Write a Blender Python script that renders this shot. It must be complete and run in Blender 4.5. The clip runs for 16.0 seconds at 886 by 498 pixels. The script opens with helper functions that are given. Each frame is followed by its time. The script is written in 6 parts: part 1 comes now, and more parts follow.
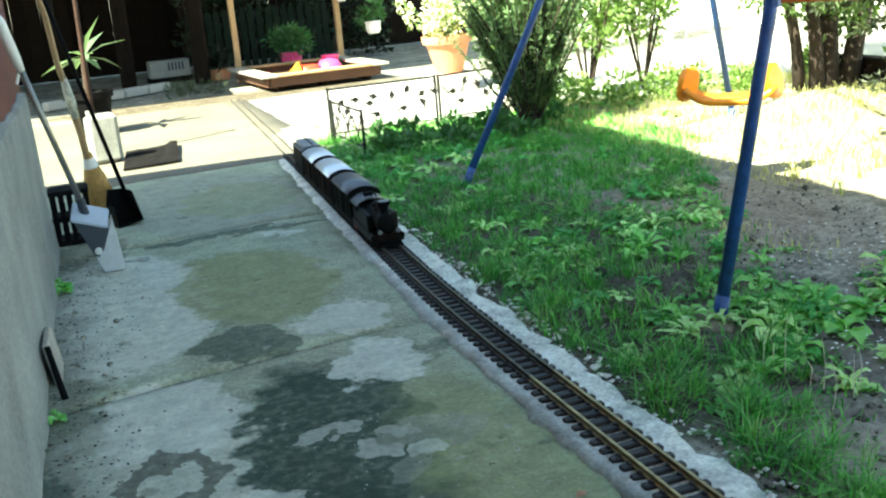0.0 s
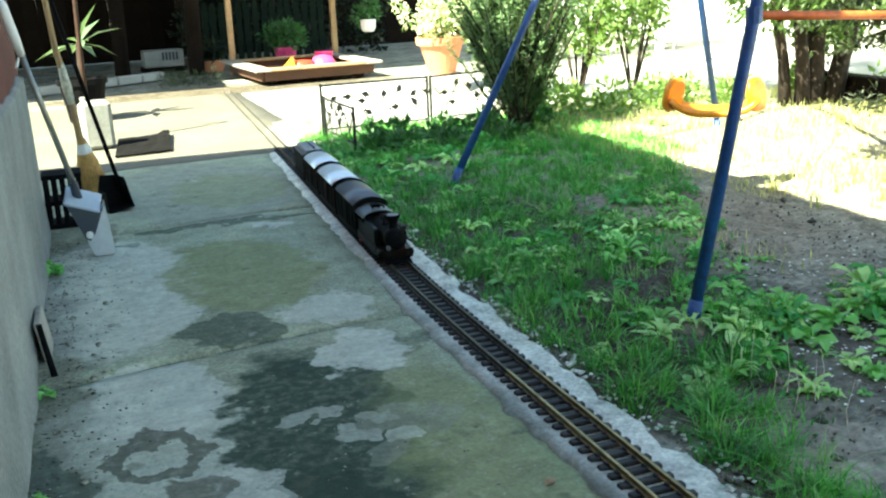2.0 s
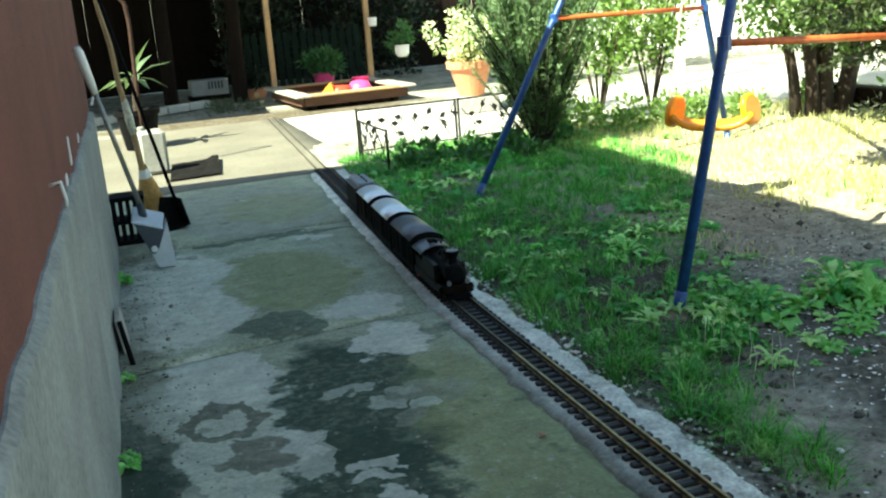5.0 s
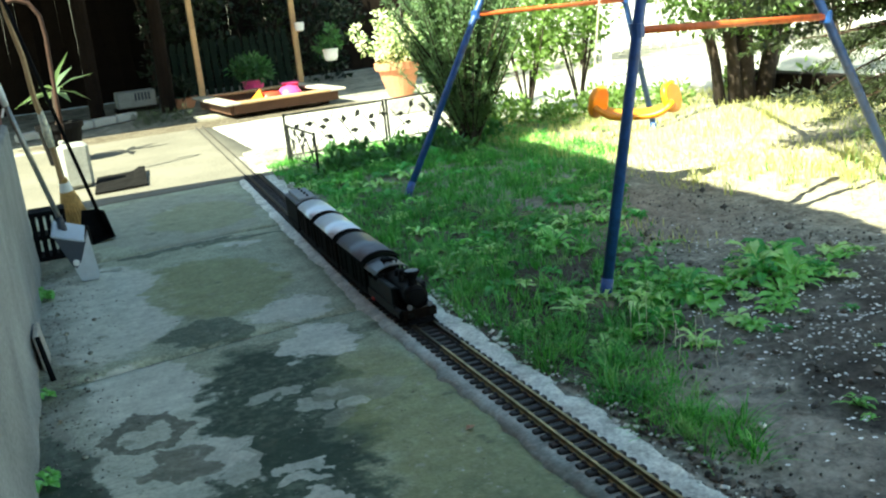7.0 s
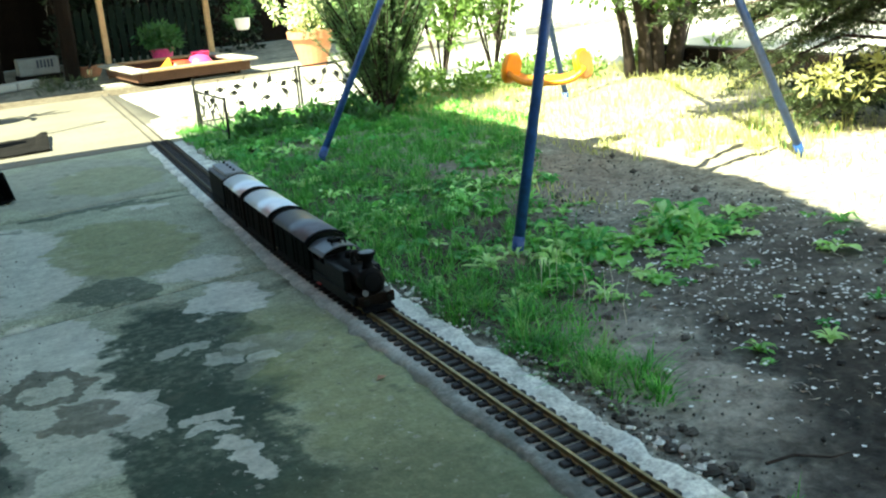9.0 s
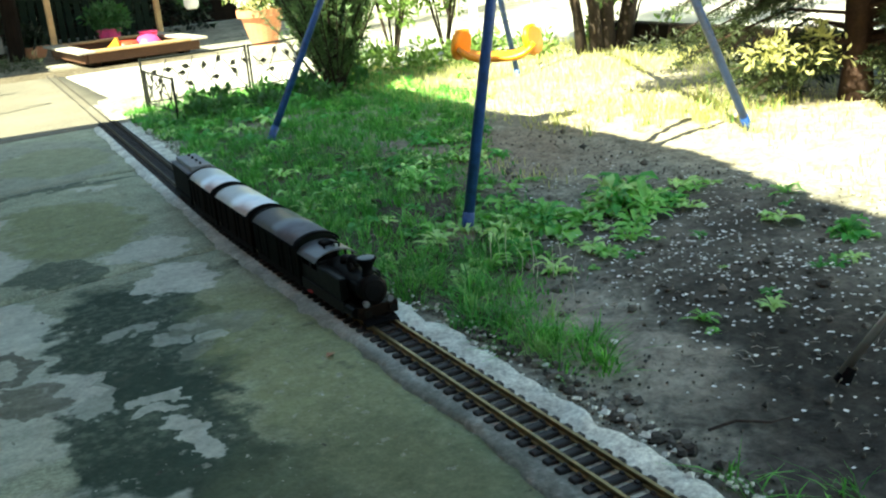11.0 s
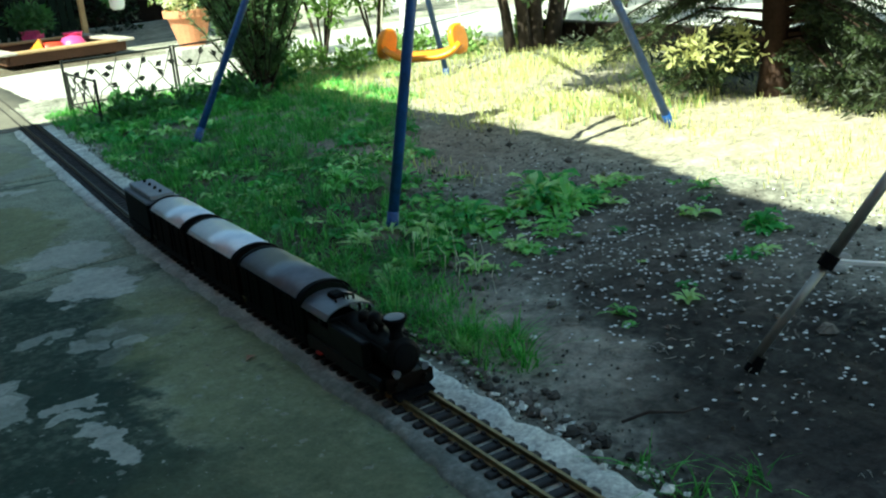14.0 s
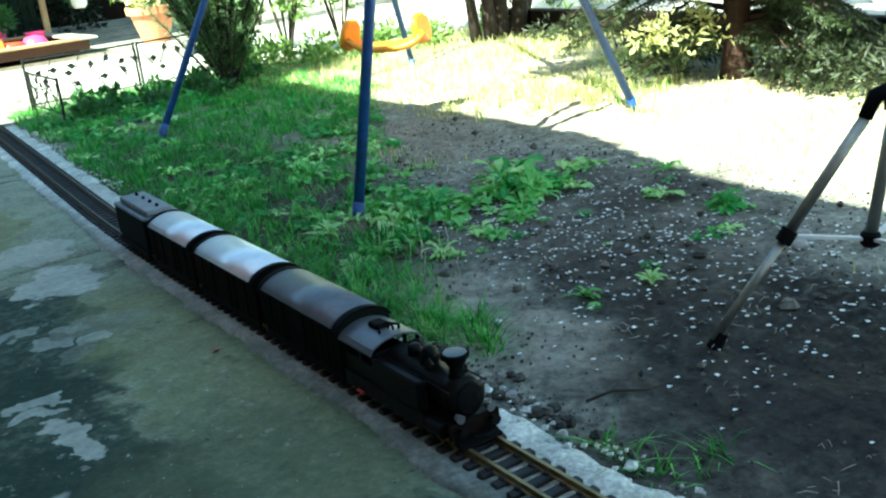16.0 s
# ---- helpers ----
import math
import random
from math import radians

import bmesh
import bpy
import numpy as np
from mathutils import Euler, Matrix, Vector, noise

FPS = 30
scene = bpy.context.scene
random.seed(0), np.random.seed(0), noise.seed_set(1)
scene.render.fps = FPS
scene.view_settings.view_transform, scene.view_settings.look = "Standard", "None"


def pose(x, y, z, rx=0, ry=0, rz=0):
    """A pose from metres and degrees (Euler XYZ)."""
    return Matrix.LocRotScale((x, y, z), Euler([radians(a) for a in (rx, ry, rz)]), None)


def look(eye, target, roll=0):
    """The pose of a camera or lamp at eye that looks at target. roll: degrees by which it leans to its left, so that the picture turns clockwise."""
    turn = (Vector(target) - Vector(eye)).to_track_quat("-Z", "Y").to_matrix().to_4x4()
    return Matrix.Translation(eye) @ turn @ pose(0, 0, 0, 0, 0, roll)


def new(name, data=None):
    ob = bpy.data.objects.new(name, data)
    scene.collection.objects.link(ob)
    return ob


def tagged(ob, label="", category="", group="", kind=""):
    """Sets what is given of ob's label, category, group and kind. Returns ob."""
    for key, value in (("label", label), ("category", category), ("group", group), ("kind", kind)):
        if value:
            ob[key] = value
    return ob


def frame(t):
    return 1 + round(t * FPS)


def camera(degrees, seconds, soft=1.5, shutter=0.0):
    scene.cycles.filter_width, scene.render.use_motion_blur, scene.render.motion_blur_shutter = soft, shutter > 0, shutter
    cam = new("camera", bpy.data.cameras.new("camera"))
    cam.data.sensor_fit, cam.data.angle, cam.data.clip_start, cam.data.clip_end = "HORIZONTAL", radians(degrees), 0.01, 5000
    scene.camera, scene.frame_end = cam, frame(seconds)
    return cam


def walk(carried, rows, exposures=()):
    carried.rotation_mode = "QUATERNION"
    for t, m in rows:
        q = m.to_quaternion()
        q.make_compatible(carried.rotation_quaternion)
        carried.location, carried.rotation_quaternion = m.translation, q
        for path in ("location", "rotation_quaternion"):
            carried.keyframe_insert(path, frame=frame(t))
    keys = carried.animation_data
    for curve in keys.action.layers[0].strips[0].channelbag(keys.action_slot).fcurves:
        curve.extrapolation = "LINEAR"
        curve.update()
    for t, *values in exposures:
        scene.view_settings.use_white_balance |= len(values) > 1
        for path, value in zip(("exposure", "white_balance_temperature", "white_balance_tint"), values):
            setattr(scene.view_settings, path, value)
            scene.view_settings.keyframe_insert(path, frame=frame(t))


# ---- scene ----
cam = camera(48.27, 16.0, soft=2.2)
PATH = [
    (0, (0.071, 0.482, 0.880), (0.698, 2.302, 0.338), -4.92),
    (0.5, (0.069, 0.492, 0.878), (0.730, 2.299, 0.333), -4.18),
    (1, (0.067, 0.490, 0.880), (0.729, 2.297, 0.333), -3.72),
    (1.5, (0.064, 0.483, 0.883), (0.725, 2.288, 0.329), -2.61),
    (2, (0.050, 0.409, 0.888), (0.703, 2.220, 0.346), -2.50),
    (2.5, (-0.049, 0.032, 0.953), (0.539, 1.876, 0.448), -2.63),
    (3, (-0.045, 0.029, 0.952), (0.530, 1.879, 0.453), -3.05),
    (5.5, (0.000, 0.000, 0.949), (0.597, 1.841, 0.445), -5.05),
    (6, (0.021, -0.003, 0.946), (0.680, 1.815, 0.436), -4.85),
    (6.5, (0.030, -0.001, 0.935), (0.709, 1.811, 0.430), -5.18),
    (7, (0.035, 0.001, 0.921), (0.720, 1.810, 0.416), -6.18),
    (7.5, (0.035, -0.005, 0.898), (0.793, 1.774, 0.387), -5.95),
    (8, (0.038, -0.010, 0.877), (0.850, 1.731, 0.319), -6.55),
    (8.5, (0.037, -0.008, 0.867), (0.862, 1.726, 0.307), -5.00),
    (9, (0.033, -0.008, 0.856), (0.865, 1.721, 0.296), -4.80),
    (9.5, (0.037, -0.011, 0.847), (0.894, 1.698, 0.258), -5.16),
    (12, (0.065, -0.029, 0.845), (0.989, 1.637, 0.237), -5.51),
    (12.5, (0.072, -0.035, 0.847), (1.016, 1.620, 0.238), -6.49),
    (13, (0.077, -0.039, 0.848), (1.029, 1.611, 0.239), -5.69),
    (13.5, (0.084, -0.044, 0.848), (1.067, 1.584, 0.229), -4.45),
    (14, (0.087, -0.048, 0.842), (1.088, 1.569, 0.225), -4.97),
    (14.5, (0.093, -0.053, 0.835), (1.114, 1.551, 0.216), -5.35),
    (15, (0.099, -0.058, 0.831), (1.136, 1.536, 0.210), -5.90),
    (15.5, (0.102, -0.060, 0.829), (1.139, 1.532, 0.206), -6.41),
    (16, (0.104, -0.065, 0.826), (1.143, 1.521, 0.191), -6.08),
]
walk(cam, [(t, look(e, g, r)) for t, e, g, r in PATH],
     exposures=[(0.0, 2.70, 7000, -9), (2.0, 2.66, 7000, -9), (2.5, 2.46, 6950, -9), (3.0, 2.34, 6900, -9), (5.5, 1.92, 7100, -12), (6.0, 1.63, 7200, -13), (6.5, 1.77, 7200, -13), (7.0, 2.28, 7000, -12), (8.0, 2.48, 7150, -13), (9.0, 2.56, 7350, -12), (9.5, 2.72, 7450, -12), (12.0, 2.15, 7700, -11),
                (13.0, 2.10, 7600, -11), (13.5, 1.82, 7000, -14), (14.0, 1.60, 6350, -19), (14.5, 1.80, 6150, -20), (15.0, 1.85, 6150, -19), (15.5, 2.07, 6150, -19), (16.0, 2.44, 6150, -18)])

# ---- world and sun ----
SUN_FROM = Vector((-0.89, -0.455, 1.10)).normalized()
world = bpy.data.worlds.new("sky")
scene.world = world
world.use_nodes = True
wn = world.node_tree.nodes
sky = wn.new("ShaderNodeTexSky")
sky.sky_type = 'NISHITA'
sky.sun_disc = False
sky.sun_elevation = math.asin(SUN_FROM.z)
sky.sun_rotation = math.atan2(SUN_FROM.x, SUN_FROM.y)
world.node_tree.links.new(sky.outputs[0], wn["Background"].inputs[0])
wn["Background"].inputs[1].default_value = 0.075
sun = new("sun", bpy.data.lights.new("sun", "SUN"))
sun.data.energy, sun.data.angle, sun.data.color = 5.0, radians(0.5), (1.0, 0.95, 0.86)
sun.matrix_world = look(SUN_FROM * 30, (0, 0, 0))

# ---- materials ----
def mat(name, color, rough=0.7, metal=0.0, vary=0.25, scale=8.0, bump=0.2, fine=60.0, island=0.0, obj=0.0, spec=0.5, second=None):
    """A surface with stains at one scale and grain at another."""
    m = bpy.data.materials.new(name)
    m.use_nodes = True
    nt = m.node_tree
    n, ln = nt.nodes, nt.links.new
    b = n["Principled BSDF"]
    tc = n.new("ShaderNodeTexCoord")
    n1 = n.new("ShaderNodeTexNoise"); n1.inputs["Scale"].default_value = scale; n1.inputs["Detail"].default_value = 5
    n2 = n.new("ShaderNodeTexNoise"); n2.inputs["Scale"].default_value = fine; n2.inputs["Detail"].default_value = 4
    ln(tc.outputs["Object"], n1.inputs["Vector"]); ln(tc.outputs["Object"], n2.inputs["Vector"])
    mix = n.new("ShaderNodeMix"); mix.data_type = 'RGBA'
    dark = tuple(c * (1 - vary) for c in color)
    lite = second or tuple(min(1, c * (1 + vary)) for c in color)
    mix.inputs["A"].default_value, mix.inputs["B"].default_value = (*dark, 1), (*lite, 1)
    add = n.new("ShaderNodeMath"); add.operation = 'ADD'
    ln(n1.outputs["Fac"], add.inputs[0]); ln(n2.outputs["Fac"], add.inputs[1])
    ramp = n.new("ShaderNodeMapRange"); ramp.inputs[1].default_value, ramp.inputs[2].default_value = 0.7, 1.3
    ln(add.outputs[0], ramp.inputs[0]); ln(ramp.outputs[0], mix.inputs["Factor"])
    col = mix.outputs["Result"]
    if island or obj:
        if island:
            src = n.new("ShaderNodeNewGeometry").outputs["Random Per Island"]
        else:
            src = n.new("ShaderNodeObjectInfo").outputs["Random"]
        hs = n.new("ShaderNodeHueSaturation")
        mr = n.new("ShaderNodeMapRange"); k = island or obj
        mr.inputs[3].default_value, mr.inputs[4].default_value = 1 - k, 1 + k
        ln(src, mr.inputs[0]); ln(mr.outputs[0], hs.inputs["Value"]); ln(col, hs.inputs["Color"])
        col = hs.outputs["Color"]
    ln(col, b.inputs["Base Color"])
    b.inputs["Roughness"].default_value, b.inputs["Metallic"].default_value = rough, metal
    b.inputs["Specular IOR Level"].default_value = spec
    if bump:
        bp = n.new("ShaderNodeBump"); bp.inputs["Strength"].default_value = bump; bp.inputs["Distance"].default_value = 0.004
        ln(n2.outputs["Fac"], bp.inputs["Height"]); ln(bp.outputs[0], b.inputs["Normal"])
    return m


def leafy(name, color, k=0.35, through_light=0.3, rough=0.5, second=None):
    m = mat(name, color, rough, vary=0.2, scale=3, bump=0, fine=20, island=k, second=second)
    b = m.node_tree.nodes["Principled BSDF"]
    out = m.node_tree.nodes["Material Output"]
    tr = m.node_tree.nodes.new("ShaderNodeBsdfTranslucent")
    mx = m.node_tree.nodes.new("ShaderNodeMixShader"); mx.inputs[0].default_value = through_light
    tr.inputs[0].default_value = (color[0] * 1.6, color[1] * 1.7, color[2], 1)
    m.node_tree.links.new(b.outputs[0], mx.inputs[1]); m.node_tree.links.new(tr.outputs[0], mx.inputs[2])
    m.node_tree.links.new(mx.outputs[0], out.inputs[0])
    return m


def stained(m, spots, wobble=0.25, wob_scale=9, mottle=0.38, flakes=()):
    """Lay patches and stains of their own shapes over a material, some with light or shade painted in."""
    nt = m.node_tree
    n, ln = nt.nodes, nt.links.new
    b = n["Principled BSDF"]
    col = b.inputs["Base Color"].links[0].from_socket
    tc = n.new("ShaderNodeTexCoord")
    wob = n.new("ShaderNodeTexNoise"); wob.inputs["Scale"].default_value = wob_scale; wob.inputs["Detail"].default_value = 5; wob.inputs["Roughness"].default_value = 0.55
    ln(tc.outputs["Object"], wob.inputs["Vector"])
    sub = n.new("ShaderNodeVectorMath"); sub.operation = 'SUBTRACT'; sub.inputs[1].default_value = (0.5, 0.5, 0.5)
    ln(wob.outputs["Color"], sub.inputs[0])
    scl = n.new("ShaderNodeVectorMath"); scl.operation = 'SCALE'; scl.inputs["Scale"].default_value = wobble
    ln(sub.outputs[0], scl.inputs[0])
    pos = n.new("ShaderNodeVectorMath"); pos.operation = 'ADD'
    ln(tc.outputs["Object"], pos.inputs[0]); ln(scl.outputs[0], pos.inputs[1])
    grain = n.new("ShaderNodeTexNoise"); grain.inputs["Scale"].default_value = 38; grain.inputs["Detail"].default_value = 5
    ln(tc.outputs["Object"], grain.inputs["Vector"])

    def stain(col, cx, cy, rx, ry, paint, amount=0.95, ring=0.0, edge=0.07):
        mp = n.new("ShaderNodeMapping"); mp.vector_type = 'POINT'
        mp.inputs["Location"].default_value = (-cx / rx, -cy / ry, 0)
        mp.inputs["Scale"].default_value = (1 / rx, 1 / ry, 0)
        ln(pos.outputs[0], mp.inputs["Vector"])
        ll = n.new("ShaderNodeVectorMath"); ll.operation = 'LENGTH'
        ln(mp.outputs[0], ll.inputs[0])
        d = ll.outputs["Value"]
        if ring:
            s1 = n.new("ShaderNodeMath"); s1.operation = 'SUBTRACT'; s1.inputs[1].default_value = 1.0
            ln(d, s1.inputs[0])
            ab = n.new("ShaderNodeMath"); ab.operation = 'ABSOLUTE'
            ln(s1.outputs[0], ab.inputs[0])
            dv = n.new("ShaderNodeMath"); dv.operation = 'DIVIDE'; dv.inputs[1].default_value = ring
            ln(ab.outputs[0], dv.inputs[0])
            d = dv.outputs[0]
        mr = n.new("ShaderNodeMapRange"); mr.interpolation_type = 'SMOOTHSTEP'
        mr.inputs[1].default_value, mr.inputs[2].default_value, mr.inputs[3].default_value, mr.inputs[4].default_value = 1 - edge, 1 + edge, amount, 0
        ln(d, mr.inputs[0])
        gr = n.new("ShaderNodeMath"); gr.operation = 'MULTIPLY'
        gm = n.new("ShaderNodeMapRange"); gm.inputs[1].default_value, gm.inputs[2].default_value, gm.inputs[3].default_value = 0.3, 0.55, 0.72
        ln(grain.outputs["Fac"], gm.inputs[0])
        ln(mr.outputs[0], gr.inputs[0]); ln(gm.outputs[0], gr.inputs[1])
        mx = n.new("ShaderNodeMix"); mx.data_type = 'RGBA'
        mx.inputs["B"].default_value = (*paint, 1)
        ln(gr.outputs[0], mx.inputs["Factor"]); ln(col, mx.inputs["A"])
        return mx.outputs["Result"]

    for s in spots:
        col = stain(col, *s)
    for scale, lo, hi, amount, paint in flakes:
        fl = n.new("ShaderNodeTexNoise"); fl.inputs["Scale"].default_value = scale; fl.inputs["Detail"].default_value = 6; fl.inputs["Roughness"].default_value = 0.6
        ln(tc.outputs["Object"], fl.inputs["Vector"])
        fr = n.new("ShaderNodeMapRange"); fr.inputs[1].default_value, fr.inputs[2].default_value, fr.inputs[4].default_value = lo, hi, amount
        ln(fl.outputs["Fac"], fr.inputs[0])
        mx = n.new("ShaderNodeMix"); mx.data_type = 'RGBA'
        mx.inputs["B"].default_value = (*paint, 1)
        ln(fr.outputs[0], mx.inputs["Factor"]); ln(col, mx.inputs["A"])
        col = mx.outputs["Result"]
    spk = n.new("ShaderNodeTexNoise"); spk.inputs["Scale"].default_value = 55; spk.inputs["Detail"].default_value = 8; spk.inputs["Roughness"].default_value = 0.75
    ln(tc.outputs["Object"], spk.inputs["Vector"])
    big = n.new("ShaderNodeTexNoise"); big.inputs["Scale"].default_value = 13; big.inputs["Detail"].default_value = 7; big.inputs["Roughness"].default_value = 0.7
    ln(tc.outputs["Object"], big.inputs["Vector"])
    sm = n.new("ShaderNodeMath"); sm.operation = 'ADD'
    ln(spk.outputs["Fac"], sm.inputs[0]); ln(big.outputs["Fac"], sm.inputs[1])
    sr = n.new("ShaderNodeMapRange"); sr.inputs[1].default_value, sr.inputs[2].default_value, sr.inputs[3].default_value, sr.inputs[4].default_value = 0.65, 1.35, 1 - mottle, 1 + mottle
    ln(sm.outputs[0], sr.inputs[0])
    hv = n.new("ShaderNodeHueSaturation")
    ln(sr.outputs[0], hv.inputs["Value"]); ln(col, hv.inputs["Color"])
    ln(hv.outputs["Color"], b.inputs["Base Color"])
    return m


screed, moss, damp, earth = (0.57, 0.58, 0.49), (0.265, 0.285, 0.135), (0.042, 0.066, 0.045), (0.085, 0.072, 0.055)
CONCRETE = stained(mat("old_concrete", (0.345, 0.365, 0.26), 0.85, vary=0.28, scale=5, bump=0.35, fine=110, spec=0.2), ((0.06, 3.45, 0.27, 0.62, screed), (0.07, 2.2, 0.21, 0.50, screed, 0.62), (0.13, 2.55, 0.15, 0.22, screed), (0.5, 4.8, 0.40, 0.65, (0.31, 0.32, 0.25)), (0.62, 4.75, 0.25, 0.35, moss, 0.5),
              (0.47, 3.45, 0.24, 0.42, moss, 0.8), (0.44, 2.24, 0.20, 0.42, damp), (0.34, 1.72, 0.18, 0.38, damp), (0.30, 1.35, 0.26, 0.32, damp, 0.9), (0.36, 2.92, 0.13, 0.12, damp, 0.7), (0.58, 2.62, 0.26, 0.10, damp, 0.5),
              (0.70, 1.75, 0.17, 0.75, moss, 0.8, 0.0, 0.3), (0.60, 1.1, 0.27, 0.50, (0.135, 0.155, 0.085), 0.8, 0.0, 0.4), (0.52, 4.13, 0.36, 0.045, damp, 0.75), (0.66, 4.02, 0.10, 0.03, screed, 0.8), (0.62, 2.61, 0.105, 0.155, screed), (0.645, 2.97, 0.13, 0.12, screed, 0.8),
              (0.385, 1.66, 0.040, 0.10, screed, 0.9), (0.365, 1.82, 0.05, 0.035, screed, 0.8), (0.27, 2.02, 0.04, 0.13, screed, 0.6), (0.37, 1.88, 0.07, 0.025, screed, 0.8), (0.22, 2.05, 0.05, 0.10, screed, 0.8), (0.48, 2.19, 0.05, 0.05, screed, 0.6), (0.57, 2.13, 0.05, 0.03, screed, 0.6), (0.42, 2.31, 0.05, 0.03, screed, 0.55), (0.55, 2.26, 0.03, 0.03, screed, 0.5),
              (0.105, 2.25, 0.068, 0.095, (0.10, 0.098, 0.070), 0.85, 0.36), (0.17, 2.04, 0.10, 0.075, (0.13, 0.125, 0.09), 0.85), (0.255, 2.07, 0.035, 0.10, screed, 0.7), (-0.09, 1.98, 0.10, 0.16, damp, 0.9),
              (-0.14, 2.6, 0.12, 1.7, earth, 0.6, 0.0, 0.45), (0.0, 1.85, 0.06, 0.12, (0.16, 0.16, 0.13), 0.6), (-0.10, 1.75, 0.10, 0.35, damp, 0.7, 0.0, 0.2), (-0.05, 4.2, 0.18, 0.22, earth, 0.55), (-0.10, 2.15, 0.07, 0.20, damp, 0.7), (0.12, 3.98, 0.05, 0.03, damp, 0.6), (0.10, 1.3, 0.25, 0.30, screed, 0.7), (0.0, 0.9, 0.3, 0.3, damp, 0.6), (0.55, 0.8, 0.33, 0.36, damp, 0.65), (0.60, 2.22, 0.10, 0.07, (0.30, 0.31, 0.24), 0.55), (0.52, 2.08, 0.06, 0.05, (0.30, 0.31, 0.24), 0.5)),
    flakes=((17, 0.635, 0.655, 0.55, (0.40, 0.40, 0.33)), (7, 0.62, 0.68, 0.55, (0.09, 0.10, 0.068)), (60, 0.66, 0.69, 0.8, (0.50, 0.49, 0.42)), (34, 0.67, 0.69, 0.8, (0.06, 0.055, 0.045))))
# lowered well below PALE: partial dappled shade is put into this paving
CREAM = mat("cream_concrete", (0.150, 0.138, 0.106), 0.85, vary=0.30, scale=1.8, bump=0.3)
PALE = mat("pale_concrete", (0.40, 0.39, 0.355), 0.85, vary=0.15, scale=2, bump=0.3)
MORTAR = stained(mat("cement_mortar", (0.62, 0.625, 0.56), 0.9, vary=0.4, scale=14, bump=0.8, fine=120), ((0.795, 0.7, 0.07, 1.5, (0.115, 0.125, 0.095), 0.85, 0.0, 0.4), (0.80, 3.2, 0.05, 1.4, (0.26, 0.27, 0.22), 0.6, 0.0, 0.4)), 0.06, 12)
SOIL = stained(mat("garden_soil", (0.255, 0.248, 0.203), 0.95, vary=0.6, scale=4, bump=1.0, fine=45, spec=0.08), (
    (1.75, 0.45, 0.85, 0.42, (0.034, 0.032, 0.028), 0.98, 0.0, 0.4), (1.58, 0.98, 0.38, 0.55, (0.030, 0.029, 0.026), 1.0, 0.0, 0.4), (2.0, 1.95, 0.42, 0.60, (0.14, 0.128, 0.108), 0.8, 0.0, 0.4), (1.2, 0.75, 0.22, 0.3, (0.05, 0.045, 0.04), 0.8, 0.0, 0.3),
    # the patch at y 8.95 is dappled shade painted before the sandbox
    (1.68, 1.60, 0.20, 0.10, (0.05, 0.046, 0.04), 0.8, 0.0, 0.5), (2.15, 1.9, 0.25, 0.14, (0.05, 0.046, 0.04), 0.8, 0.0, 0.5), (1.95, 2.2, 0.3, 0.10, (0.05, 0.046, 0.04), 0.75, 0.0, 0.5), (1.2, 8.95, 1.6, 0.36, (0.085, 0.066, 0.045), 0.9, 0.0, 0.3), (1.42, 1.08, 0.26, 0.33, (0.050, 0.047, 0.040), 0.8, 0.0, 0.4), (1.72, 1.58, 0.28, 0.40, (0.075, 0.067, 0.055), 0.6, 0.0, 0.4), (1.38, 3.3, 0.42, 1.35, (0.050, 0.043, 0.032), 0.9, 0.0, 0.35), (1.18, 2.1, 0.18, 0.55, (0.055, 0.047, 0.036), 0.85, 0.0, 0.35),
    # the last two: pale dry soil with the lawn's sun glare put in
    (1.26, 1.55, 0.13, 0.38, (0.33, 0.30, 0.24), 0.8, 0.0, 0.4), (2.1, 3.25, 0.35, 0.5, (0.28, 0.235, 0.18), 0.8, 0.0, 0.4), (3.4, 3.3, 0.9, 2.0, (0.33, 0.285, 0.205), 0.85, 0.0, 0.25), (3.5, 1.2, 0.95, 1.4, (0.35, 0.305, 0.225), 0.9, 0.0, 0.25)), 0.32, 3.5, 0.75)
CRUMB = mat("dark_soil_crumbs", (0.105, 0.096, 0.080), 0.95, vary=0.5, scale=9, bump=0.6, island=0.7)
RED_WALL = mat("red_brown_render", (0.125, 0.036, 0.025), 0.9, vary=0.32, scale=4, bump=0.6, fine=130)
PLINTH = mat("grey_cement_plinth", (0.235, 0.245, 0.24), 0.9, vary=0.35, scale=4, bump=0.5, fine=90)
ROOF = mat("roof_tile_red", (0.25, 0.09, 0.05), 0.85)
BRASS = mat("brass_rail", (0.31, 0.235, 0.11), 0.42, 0.85, vary=0.3, scale=30, bump=0.1)
# far rails: tarnish and weaker sky reflection both put into a darker brass
DULL_BRASS = mat("dull_brass_rail", (0.10, 0.082, 0.055), 0.5, 0.8, vary=0.4, scale=30, bump=0.1)
TIE = mat("dark_brown_plastic", (0.022, 0.018, 0.016), 0.6, vary=0.3, scale=30, bump=0.2, obj=0.3)
BLACK = mat("black_plastic", (0.006, 0.006, 0.0065), 0.6, vary=0.3, bump=0.1, spec=0.035)
SOOT = mat("matt_black_metal", (0.006, 0.0055, 0.005), 0.42, vary=0.3, bump=0.15, spec=0.10)
DARK_GREEN = mat("dark_green_planks", (0.006, 0.008, 0.006), 0.7, vary=0.35, scale=20, bump=0.2, spec=0.035)
DARK_RED = mat("dark_red_brown_planks", (0.011, 0.007, 0.005), 0.7, vary=0.35, scale=20, bump=0.2, spec=0.035)
GREY_ROOF = mat("dark_grey_roof", (0.165, 0.17, 0.185), 0.36, 0.5, vary=0.15, scale=12, bump=0.1)
SILVER_ROOF = mat("silver_roof", (0.93, 0.95, 0.98), 0.38, 0.75, vary=0.1, scale=12, bump=0.08)
